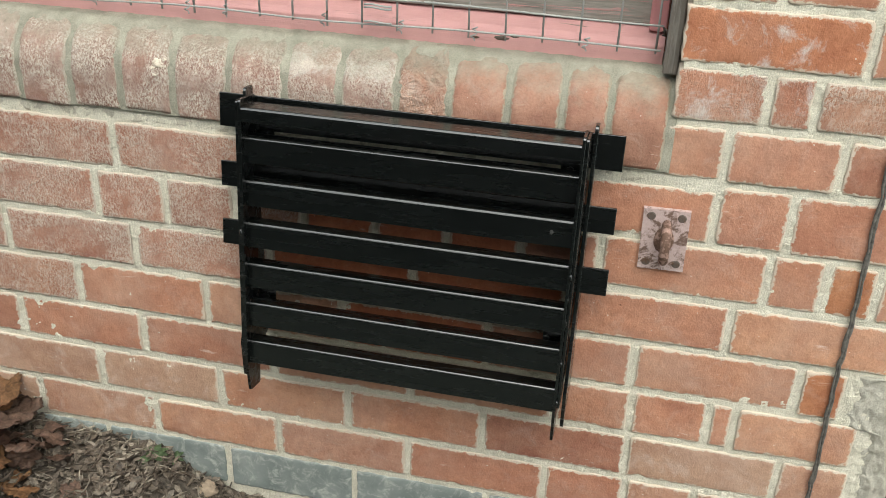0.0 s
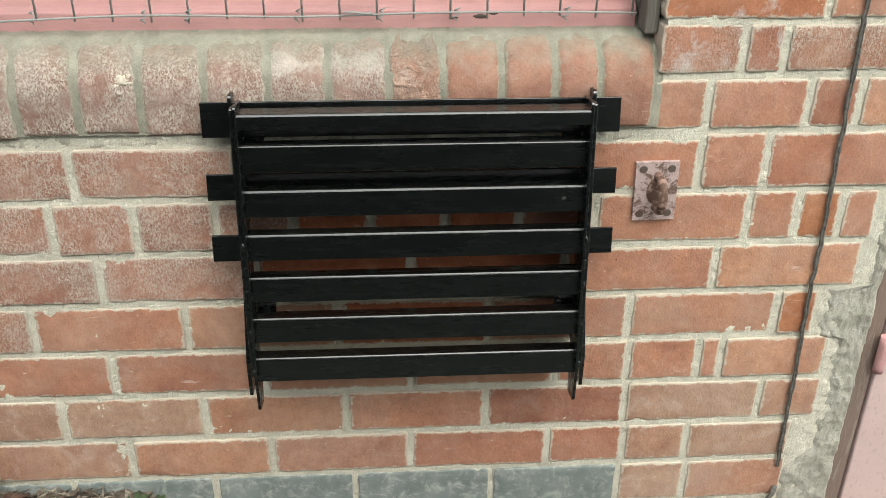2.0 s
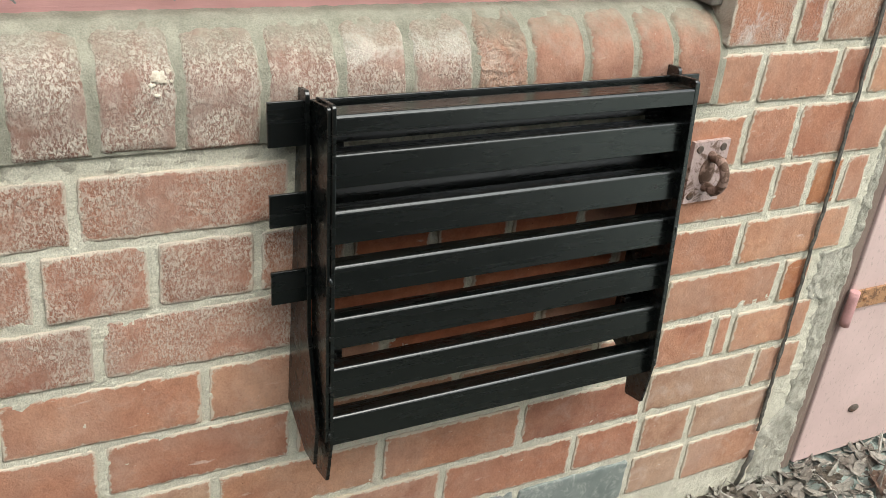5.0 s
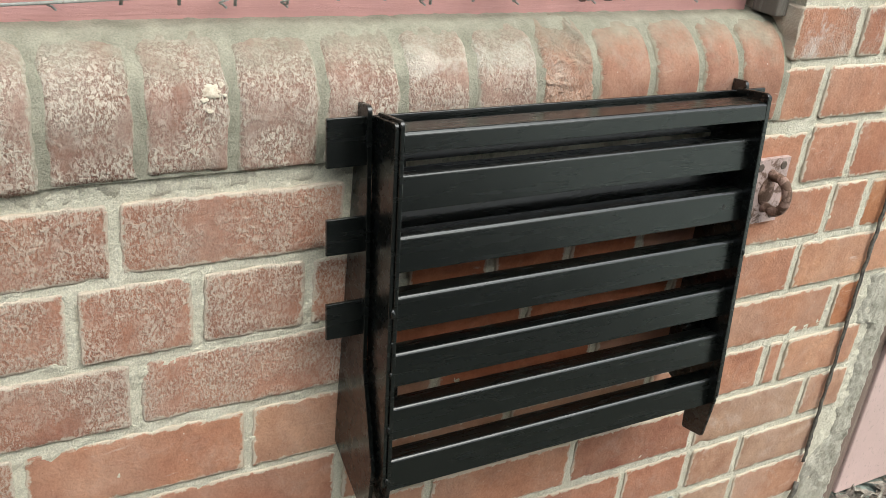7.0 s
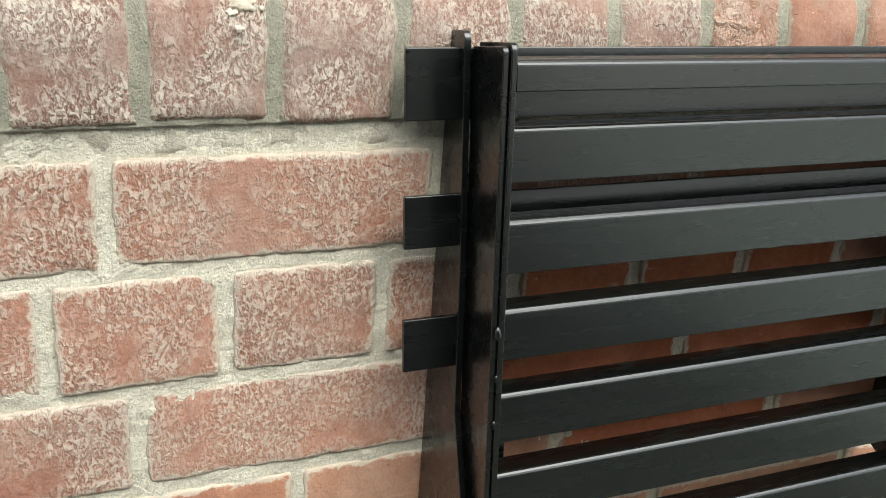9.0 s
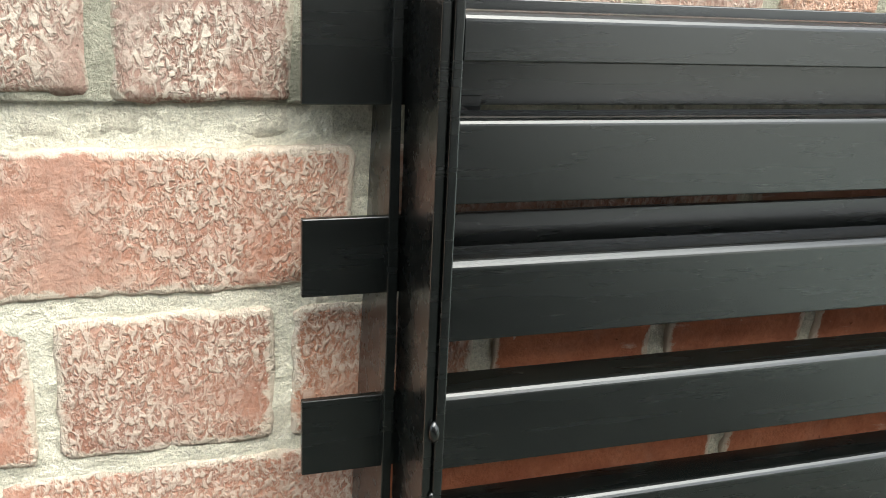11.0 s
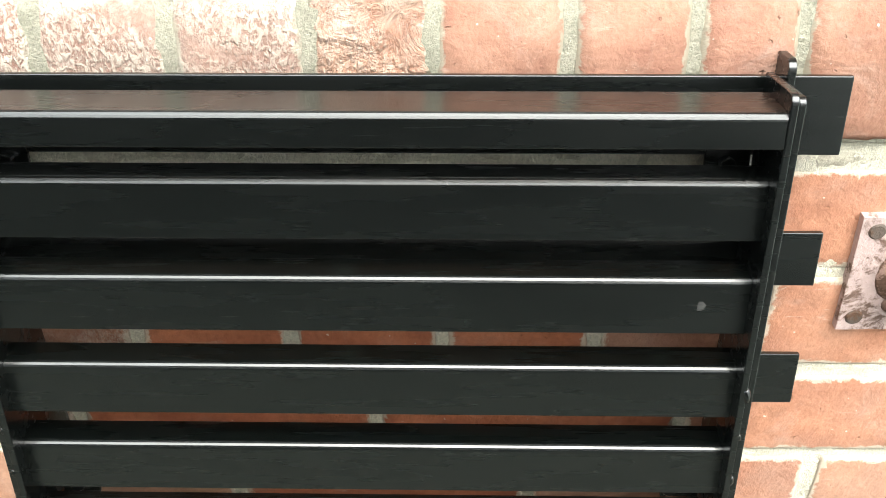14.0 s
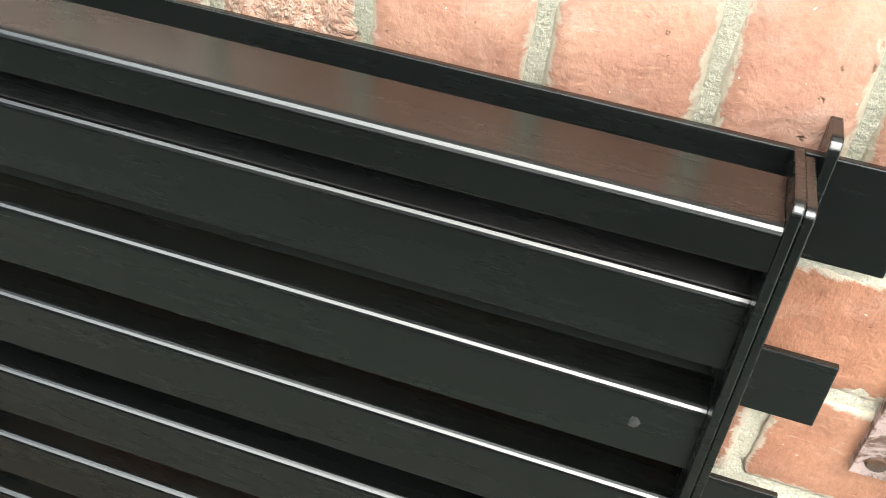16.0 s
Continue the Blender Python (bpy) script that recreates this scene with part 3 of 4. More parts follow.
def lay_bricks():
    for row, joints in enumerate(COURSES):
        z0, z1 = BEDS[row], BEDS[row + 1]
        xs = list(joints)
        if row < 8:
            while xs[0] > WALL_LEFT + 0.24:
                xs.insert(0, xs[0] - 0.2345)
        for a, b in zip(xs, xs[1:]):
            gap = random.uniform(0.009, 0.0125)
            low = random.uniform(0.009, 0.012)
            drop = 0.009 if row == 7 and b < 0.43 else 0.0
            w, h = b - a - gap, z1 - z0 - low - drop
            jamb = a == JAMB_X
            if jamb:
                w += gap / 2
            me = brick_mesh(w, h, random.uniform(0, 90), 0.11 if jamb else 0.03, 1.25 if row > 6 else 1.0)
            x = (a + b) / 2 - (gap / 4 if jamb else 0)
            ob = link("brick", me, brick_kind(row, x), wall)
            ob.location = (x, 0, (z0 + z1 - drop) / 2 + random.uniform(-0.001, 0.001))
            ob.rotation_euler = (0, radians(random.uniform(-0.35, 0.35)), 0)


# the rounded brick sill under the window
def sill_profile(inset=0.0, fillet=0.0):
    """(y, z) from the lower front edge over the round to the back."""
    c = (0.066, 0.800)
    out = [(-0.005 + inset, 0.746 + d) for d in (0.0, 0.0015, 0.0035, 0.007, 0.018, 0.032, 0.044)]
    for k in range(12):
        a = math.pi / 2 * k / 11
        r = 0.071 - inset + fillet * smooth(0.98, 1.25, a)
        out.append((c[0] - r * math.cos(a), c[1] + r * math.sin(a)))
    inset -= fillet
    out += [(0.085, 0.872 - inset), (0.13, 0.874 - inset)]
    return out


def sill_brick_mesh(w, seed, rough=1.0, low=0.0):
    prof = sill_profile()
    prof[:4] = [(y, z + low * (1 - k / 4)) for k, (y, z) in enumerate(prof[:4])]
    nx = 15
    verts, faces, rim = [], [], []
    for j, (py, pz) in enumerate(prof):
        q = prof[min(j + 1, len(prof) - 1)]
        p = prof[max(j - 1, 0)]
        ny, nz = -(q[1] - p[1]), q[0] - p[0]
        k = math.hypot(ny, nz)
        ny, nz = ny / k, nz / k
        for i in range(nx + 1):
            u = 2 * i / nx - 1
            d = (1 - abs(u)) * w / 2
            edge = max(0.0, 1 - d / 0.009)
            end = max(0.0, 1 - (pz - prof[0][1]) / 0.0045)
            off = rough * 0.0011 * fbm(u * 3 + seed, pz * 60, py * 60 + seed) - 0.005 * max(edge ** 2, end ** 2 * 0.8)
            x = u * w / 2 + 0.0030 * edge * rough * math.copysign(fbm(pz * 55, py * 55, seed + u * 3), u)
            verts.append((x, py + ny * off, pz + nz * off + (0.003 * rough * fbm(u * 2, seed, 1) if j == 0 else 0)))
            rim.append(max(max(0.0, 1 - d / 0.010), 0.5 * end))
    n = nx + 1
    m = len(prof)
    for j in range(m - 1):
        for i in range(nx):
            faces.append((j * n + i, j * n + i + 1, (j + 1) * n + i + 1, (j + 1) * n + i))
    base = len(verts)
    inner_p = sill_profile(0.03)
    for j in range(m):
        verts += [(-w / 2 + 0.001, *inner_p[j]), (w / 2 - 0.001, *inner_p[j])]
    for j in range(m - 1):
        faces.append((j * n, (j + 1) * n, base + 2 * (j + 1), base + 2 * j))
        faces.append(((j + 1) * n + nx, j * n + nx, base + 2 * j + 1, base + 2 * (j + 1) + 1))
    faces.append(tuple([base, base + 1] + [nx - i for i in range(n)]))
    me = bpy.data.meshes.new("brick")
    me.from_pydata(verts, [], faces)
    me.polygons.foreach_set("use_smooth", [True] * len(faces))
    me.attributes.new("rim", "FLOAT", "POINT").data.foreach_set("value", rim + [1.0] * (len(verts) - len(rim)))
    return me


SILL_JOINTS = [-0.545, -0.461, -0.375, -0.288, -0.201, -0.118, -0.034, 0.041, 0.124, 0.199, 0.263, 0.342]


def brick_sill():
    prof = sill_profile(0.0028, 0.0050)
    nx = 420
    verts, faces = [], []
    back = [(0.13, 0.742), (0.03, 0.742)]
    loop = prof + back
    for i in range(nx + 1):
        x = WALL_LEFT + (JAMB_X + 0.008 - WALL_LEFT) * i / nx
        for j, (y, z) in enumerate(loop):
            e = 0.0018 * fbm(x * 70, y * 50, z * 50) if j < len(prof) else 0
            verts.append((x, y - e, z + e))
    m = len(loop)
    for i in range(nx):
        for j in range(m):
            faces.append((i * m + j, (i + 1) * m + j, (i + 1) * m + (j + 1) % m, i * m + (j + 1) % m))
    faces += [tuple(range(m)), tuple(nx * m + j for j in range(m))[::-1]]
    me = bpy.data.meshes.new("window_sill")
    me.from_pydata(verts, [], faces)
    me.polygons.foreach_set("use_smooth", [len(q) == 4 for q in faces])
    sill = tagged(link("window_sill", me, SILL_MORTAR), "rounded brick window sill with mossy mortar and salt bloom", "window sill", kind="structure")
    xs = list(SILL_JOINTS)
    while xs[0] > WALL_LEFT + 0.1:
        xs.insert(0, xs[0] - 0.0848)
    for a, b in zip(xs, xs[1:]):
        mid = (a + b) / 2
        mat = SILL_SPALLED if -0.04 < mid < 0.045 else SILL_NEW if mid > 0.045 else SILL_LIMED if mid > -0.21 else SILL_OLD
        w = b - a - random.uniform(0.0065, 0.009)
        ob = link("brick", sill_brick_mesh(w, random.uniform(0, 50), 3.0 if mat is SILL_SPALLED else 0.6 if mat is SILL_NEW else 1.2, random.uniform(-0.002, 0.004)), mat, sill)
        ob.location = (mid, -0.0005 if mat is SILL_SPALLED else random.uniform(-0.003, 0.001), random.uniform(-0.001, 0.001))
    return sill


sill = brick_sill()


def lime_splash():
    """A ragged dab, thicker in the middle, with crumbs round it."""
    bm = bmesh.new()
    for cx, cz, size, seed in ((0, 0, 0.0105, 1.0), (0.009, 0.005, 0.004, 5.0), (-0.008, -0.007, 0.0035, 9.0), (0.012, -0.004, 0.002, 3.0), (-0.012, 0.003, 0.0022, 7.0), (-0.004, -0.016, 0.003, 4.0)):
        rings, spokes = 5, 28
        rows = []
        for i in range(1, rings + 1):
            row = []
            for k in range(spokes):
                a = math.tau * k / spokes
                q = size * i / rings * (0.85 + 0.55 * fbm(math.cos(a) * 1.6, math.sin(a) * 1.6, seed, 4) * i / rings)
                x, z = cx + q * 1.1 * math.cos(a), cz + q * 0.8 * math.sin(a)
                thick = 0.0022 * size / 0.0105 * (1 - (i / rings) ** 2) * (1 + 0.8 * fbm(x * 300, z * 300, seed))
                row.append(bm.verts.new((x, -thick + 0.55 * z + 0.0012 * (i == rings), z)))
            rows.append(row)
        bm.faces.new(rows[0])
        for p, q in zip(rows, rows[1:]):
            for k in range(spokes):
                bm.faces.new((p[k], p[(k + 1) % spokes], q[(k + 1) % spokes], q[k]))
    for f in bm.faces:
        f.smooth = True
    ob = part("lime_splash", bm, DROPPING)
    ob.location = (-0.396, -0.0005, 0.826)
    return tagged(ob, "small ragged cream lime splash on the brick sill", "splash")


lime_splash()


def sill_bed():
    """The thick rough bed of cement between the sill bricks and the course below."""
    v, f = slab(WALL_LEFT, JAMB_X - 0.012, 0.7235, 0.7515, 0.0035, 0.0022, 0.03, 0.0034, 6.0)
    v = [(x, y + 0.005 * max(0.0, 1 - (z - 0.7235) / 0.008) ** 2 if y < 0.02 else y, z + (0.001 * fbm(x * 60, 0.3, 2) if z < 0.724 else 0)) for x, y, z in v]
    ob = from_lists("trim_2", [(v, f)], BED_MORTAR, flat=False)
    return tagged(ob, "rough grey cement bed under the brick sill", "mortar bed", kind="structure")


sill_bed()

# cement patch down the wall's end, beside the door
def cement_patch():
    x0, x1, z0, z1 = 0.60, 0.7445, -0.06, 1.15
    step = 0.005
    nx, nz = int((x1 - x0) / step), int((z1 - z0) / step)
    verts, faces = [], []
    for j in range(nz + 1):
        z = z0 + (z1 - z0) * j / nz
        inner_edge = 0.660 + 0.012 * fbm(z * 13, 0.5, 3)
        if z > 0.468:
            inner_edge = 0.722 + 0.006 * fbm(z * 20, 0.2, 8)
        elif 0.30 < z < 0.375:
            inner_edge = 0.694 + 0.006 * fbm(z * 40, 1, 2)
        elif z < 0.30:
            inner_edge = 0.700 - 0.05 * smooth(0.19, 0.06, z) + 0.01 * fbm(z * 18, 1, 6)
        for i in range(nx + 1):
            x = inner_edge + (x1 - inner_edge) * i / nx
            edge = max(0.0, 1 - (x - inner_edge) / 0.014)
            y = -0.003 + 0.0036 * fbm(x * 30, z * 30, 2) + 0.0024 * fbm(x * 130, z * 130, 5) + 0.004 * abs(fbm(x * 55, z * 55, 7)) + 0.007 * edge ** 1.5
            verts.append((x, y, z))
    n = nx + 1
    for j in range(nz):
        for i in range(nx):
            faces.append((j * n + i, j * n + i + 1, (j + 1) * n + i + 1, (j + 1) * n + i))
    base = len(verts)
    ring = [i for i in range(n)] + [j * n + nx for j in range(1, nz + 1)] + [nz * n + i for i in range(nx - 1, -1, -1)] + [j * n for j in range(nz - 1, 0, -1)]
    verts += [(verts[k][0], 0.03, verts[k][2]) for k in ring]
    c = len(ring)
    for k in range(c):
        faces.append((ring[(k + 1) % c], ring[k], base + k, base + (k + 1) % c))
    me = bpy.data.meshes.new("trim_1")
    me.from_pydata(verts, [], faces)
    me.polygons.foreach_set("use_smooth", [True] * len(faces))
    return tagged(link("trim_1", me, PATCH_MORTAR), "rough pale cement patch down the end of the brick wall", "cement patch", kind="structure")


cement_patch()


# ---- window ----
def window():
    w = new("window_1")
    w.location = (-0.38, 0.1, 0.87)
    tagged(w, "old window with flaking pink timber behind wire mesh", "window", kind="structure")
    inv = Matrix.Translation((0.38, -0.1, -0.87))

    def add(name, bm, mat, label=""):
        bm.transform(inv)
        return part(name, bm, mat, w, label)
    outline = rounded([(0.074, 0.866), (0.074, 0.897), (0.082, 0.905), (0.128, 0.915), (0.128, 0.866)], [0, 0.004, 0.004, 0, 0], 3)
    add("sill_board", prism(outline, -1.1, 0.3225, 0.0008), PINK_SILL, "faded pink painted sill board with rot holes")
    add("bottom_rail", box(-1.095, 0.318, 0.112, 0.15, 0.9155, 0.965, 0.003), FLAKED, "flaking grey and pink timber rail")
    add("beading", box(-1.09, 0.31, 0.118, 0.152, 0.9655, 0.985, 0.003), FLAKED, "flaking timber bead")
    add("stile", box(0.2985, 0.3225, 0.092, 0.15, 0.912, 1.75, 0.003), PINK_STILE, "faded pink upright")
    add("stile", box(-1.1, -1.06, 0.092, 0.15, 0.966, 1.75, 0.003), PINK_STILE)
    add("mullion", box(-0.42, -0.38, 0.1, 0.15, 0.9855, 1.75, 0.003), PINK_STILE)
    add("pane", box(-1.059, -0.4205, 0.135, 0.139, 0.986, 1.74, 0), GLASS, "dusty dark glass")
    add("pane", box(-0.3795, 0.298, 0.135, 0.139, 0.986, 1.74, 0), GLASS, "dusty dark glass")
    for x, z, r in ((0.098, 0.889, 0.006), (0.117, 0.893, 0.004), (0.061, 0.887, 0.003)):
        bm = bmesh.new()
        bmesh.ops.create_icosphere(bm, subdivisions=2, radius=1)
        for v in bm.verts:
            k = 1 + 0.4 * fbm(v.co.x * 2, v.co.z * 2, x * 40)
            v.co = Vector((x + v.co.x * r * 1.9 * k, 0.0742 + v.co.y * 0.0012, z + v.co.z * r * 0.6 * k))
        add("rot_hole", bm, SCREW, "dark rotten hole in the timber")
    return w


window()
post = part("timber_post", prism(rounded([(0.022, 0.8755), (0.022, 1.75), (0.064, 1.75), (0.064, 0.8755)], [0, 0, 0, 0]), 0.3235, 0.3425, 0.0025), POST)
tagged(post, "grey weathered timber batten standing on the sill", "timber batten")


def wire_guard():
    g = empty("wire_guard", pose(-0.38, 0.055, 0.90), "rusting galvanised wire mesh guard hung before the window", "wire mesh")
    inv = Matrix.Translation((0.38, -0.055, -0.90))
    x = 0.312
    while x > -1.08:
        lean = random.uniform(-0.002, 0.002)
        pts = [(x + lean * k / 6 + random.uniform(-0.0006, 0.0006), 0.0545 + 0.002 * math.sin(x * 9 + k), 0.893 + random.uniform(-0.004, 0.001) * (k == 0) + k * 0.07) for k in range(11)]
        bm = tube(pts, 0.0016, 6)
        bm.transform(inv)
        part("wire", bm, WIRE, g)
        x -= 0.0515
    for k in range(20):
        z = 0.899 + k * 0.034
        pts = [(-1.08 + 1.398 * i / 30, 0.0515 + 0.002 * math.sin(i * 0.9), z + 0.0022 * math.sin(i * 0.55 + k) - (0.010 * smooth(-0.2, -0.9, -1.08 + 1.398 * i / 30) if k == 0 else 0)) for i in range(31)]
        bm = tube(pts, 0.0016, 6)
        bm.transform(inv)
        part("wire", bm, WIRE, g)
    # twisted ties along the lower edge
    for tx in (0.215, 0.06, -0.045, -0.16, -0.31, -0.37, -0.52):
        pts = [(tx + 0.004 * math.cos(a * 1.3) + a * 0.0006, 0.053 + 0.004 * math.sin(a * 1.3), 0.888 + a * 0.0022) for a in range(10)]
        bm = tube(pts, 0.0012, 5)
        bm.transform(inv)
        part("tie", bm, WIRE, g, "twisted wire tie")
    for z in (0.902, 0.922, 0.926, 0.940):
        bm = tube([(-0.095 + 0.04 * i / 6, 0.048, z + 0.001 * math.sin(i)) for i in range(7)], 0.0016, 6)
        bm.transform(inv)
        part("tie", bm, WIRE, g)
    bm = tube([(0.318, 0.050, 0.925 + 0.006 * math.sin(k)) if k % 2 else (0.3225 + 0.002 * k / 6, 0.046, 0.922 + 0.004 * math.cos(k)) for k in range(8)], 0.002, 6)
    bm.transform(inv)
    part("tie", bm, SCREW, g, "rusty staple")
    return g


wire_guard()


# ---- door beside the wall ----
def door():
    part_jamb = part("door_frame", box(0.7455, 0.7735, 0.004, 0.09, -0.03, 1.7495, 0.003), JAMB)
    tagged(part_jamb, "dark brown bare timber door frame post", "door frame", kind="structure")
    d = new("door_1")
    d.location = (1.2, 0, -0.018)
    tagged(d, "closed pink painted door with a rusty strap hinge", "door", kind="structure")
    inv = Matrix.Translation((-1.2, 0, 0.018))

    def add(name, bm, mat, label=""):
        bm.transform(inv)
        return part(name, bm, mat, d, label)
    add("leaf", box(0.777, 1.62, 0.0, 0.045, -0.018, 1.745, 0.003), DOOR, "scuffed pale pink boarding")
    for z0, z1 in ((0.305, 0.375),):
        bm = tube([(0.775, -0.008, z) for z in np.linspace(z0, z1, 6)], 0.009, 12)
        knuckle = add("hinge_knuckle", bm, HINGE, "pink painted hinge knuckle")
        add("hinge_strap", box(0.786, 1.15, -0.006, -0.0008, 0.335, 0.372, 0.001), RUST, "orange rusted hinge strap")
        for x in (0.81, 0.90, 1.02):
            bm = bmesh.new()
            bmesh.ops.create_uvsphere(bm, u_segments=10, v_segments=6, radius=0.006)
            bmesh.ops.scale(bm, vec=(1, 0.5, 1), verts=bm.verts)
            bmesh.ops.translate(bm, vec=(x, -0.0065, 0.354), verts=bm.verts)
            add("rivet", bm, RUST)
    bm = bmesh.new()
    bmesh.ops.create_uvsphere(bm, u_segments=12, v_segments=6, radius=0.011)
    bmesh.ops.scale(bm, vec=(1.3, 0.4, 0.8), verts=bm.verts)
    bmesh.ops.translate(bm, vec=(0.90, -0.001, 0.085), verts=bm.verts)
    add("bolt", bm, SCREW, "dark bolt head")
    far = part("wall_6", box(1.625, 2.2, 0.0, 0.225, -0.1, 1.7495, 0), RED)
    tagged(far, "plain red brick wall past the door", "wall", kind="structure")


door()


# ---- cable down the wall ----
def cable():
    knots = [(0.617, 1.16), (0.619, 0.98), (0.621, 0.88), (0.625, 0.707), (0.629, 0.559), (0.629, 0.445), (0.634, 0.328), (0.637, 0.20), (0.640, 0.095)]
    pts = []
    for (xa, za), (xb, zb) in zip(knots, knots[1:]):
        for k in range(12):
            t = k / 12
            x, z = xa + (xb - xa) * t, za + (zb - za) * t
            pts.append((x + 0.0016 * fbm(z * 22, 0, 7) + 0.0012 * fbm(z * 90, 2, 7), -0.006 + 0.001 * fbm(z * 30, 3, 1), z))
    c = empty("cable", pose(0.63, -0.006, 0.6), "weathered black twin cable running down the brick wall", "cable")
    inv = Matrix.Translation((-0.63, 0.006, -0.6))
    for off in (-0.0017, 0.0017):
        bm = tube([(x + off, y, z) for x, y, z in pts], 0.0020, 8, True, 0.9)
        bm.transform(inv)
        part("strand", bm, CABLE, c)
    stub = part("cable_stub", tube([(0.645, -0.004, 0.055), (0.640, -0.008, 0.04), (0.630, -0.009, 0.022), (0.632, -0.008, 0.005), (0.626, -0.006, -0.02)], 0.0042, 8, True, 0.3), CABLE)
    tagged(stub, "cut black cable end curling at the wall's foot", "cable")


cable()


# ---- iron eye plate ----
def eye_plate():
    e = empty("eye_plate", pose(0.358, 0, 0.647, 0, -1.0, 0), "rusty pink iron plate with ring eye screwed to bricks", "eye plate")
    bm = bmesh.new()
    # plate of 64 x 94 mm with slightly worn edges
    bmesh.ops.create_grid(bm, x_segments=16, y_segments=22, size=0.5)
    for v in bm.verts:
        v.co = Vector((v.co.x * 0.064, -0.0075 + 0.0006 * fbm(v.co.x * 9, v.co.y * 9, 3), v.co.y * 0.094))
    r = bmesh.ops.extrude_face_region(bm, geom=bm.faces[:])
    for g in r["geom"]:
        if isinstance(g, bmesh.types.BMVert):
            g.co.y = 0.004
    part("plate", bm, PLATE, e)
    for x in (-0.021, 0.021):
        for z in (-0.036, 0.036):
            bm = bmesh.new()
            bmesh.ops.create_cone(bm, cap_ends=True, segments=14, radius1=0.0064, radius2=0.0050, depth=0.0016)
            bm.transform(Matrix.Translation((x, -0.0080, z)) @ pose(0, 0, 0, 90, 0, 0))
            part("screw", bm, SCREW, e)
    pts = []
    for k in range(25):
        a = math.radians(-112 + 224 * k / 24)
        pts.append((0.002, -0.022 - 0.0195 * math.cos(a), 0.001 + 0.0235 * math.sin(a)))
    bm = tube([(0.002, -0.004, -0.026)] + pts + [(0.002, -0.004, 0.026)], 0.0068, 12, True, 0.12)
    part("ring", bm, RING, e, "thick rusty iron ring")
    bm = bmesh.new()
    bmesh.ops.create_uvsphere(bm, u_segments=16, v_segments=8, radius=0.016)
    bmesh.ops.scale(bm, vec=(0.9, 0.35, 1.3), verts=bm.verts)
    bmesh.ops.translate(bm, vec=(0.0, -0.007, 0), verts=bm.verts)
    part("boss", bm, RING, e)
    return e


eye_plate()


# ---- the black steel rack ----
TILT_BACK = 7.15
RACK = pose(0, -0.022, 0.80, -TILT_BACK, 0, 0)
COS, SIN = math.cos(radians(TILT_BACK)), math.sin(radians(TILT_BACK))


def local(y, z):
    """A place in the wall's (y, z) in the rack's own (y, z)."""
    dy, dz = y + 0.022, z - 0.80
    return (dy * COS - dz * SIN, dy * SIN + dz * COS)


def angle_slat(top, front, face, leg, thick=0.003):
    """L-section: a front face hanging down from a rounded top edge, and a leg running back."""
    p = [(-front, top), (-front + leg, top), (-front + leg, top - thick), (-front + thick, top - thick), (-front + thick, top - face), (-front, top - face)]
    return prism(rounded(p, [0.0042, 0.0006, 0.0006, 0.001, 0.0008, 0.0008], 5), -0.2352, 0.2352, 0)


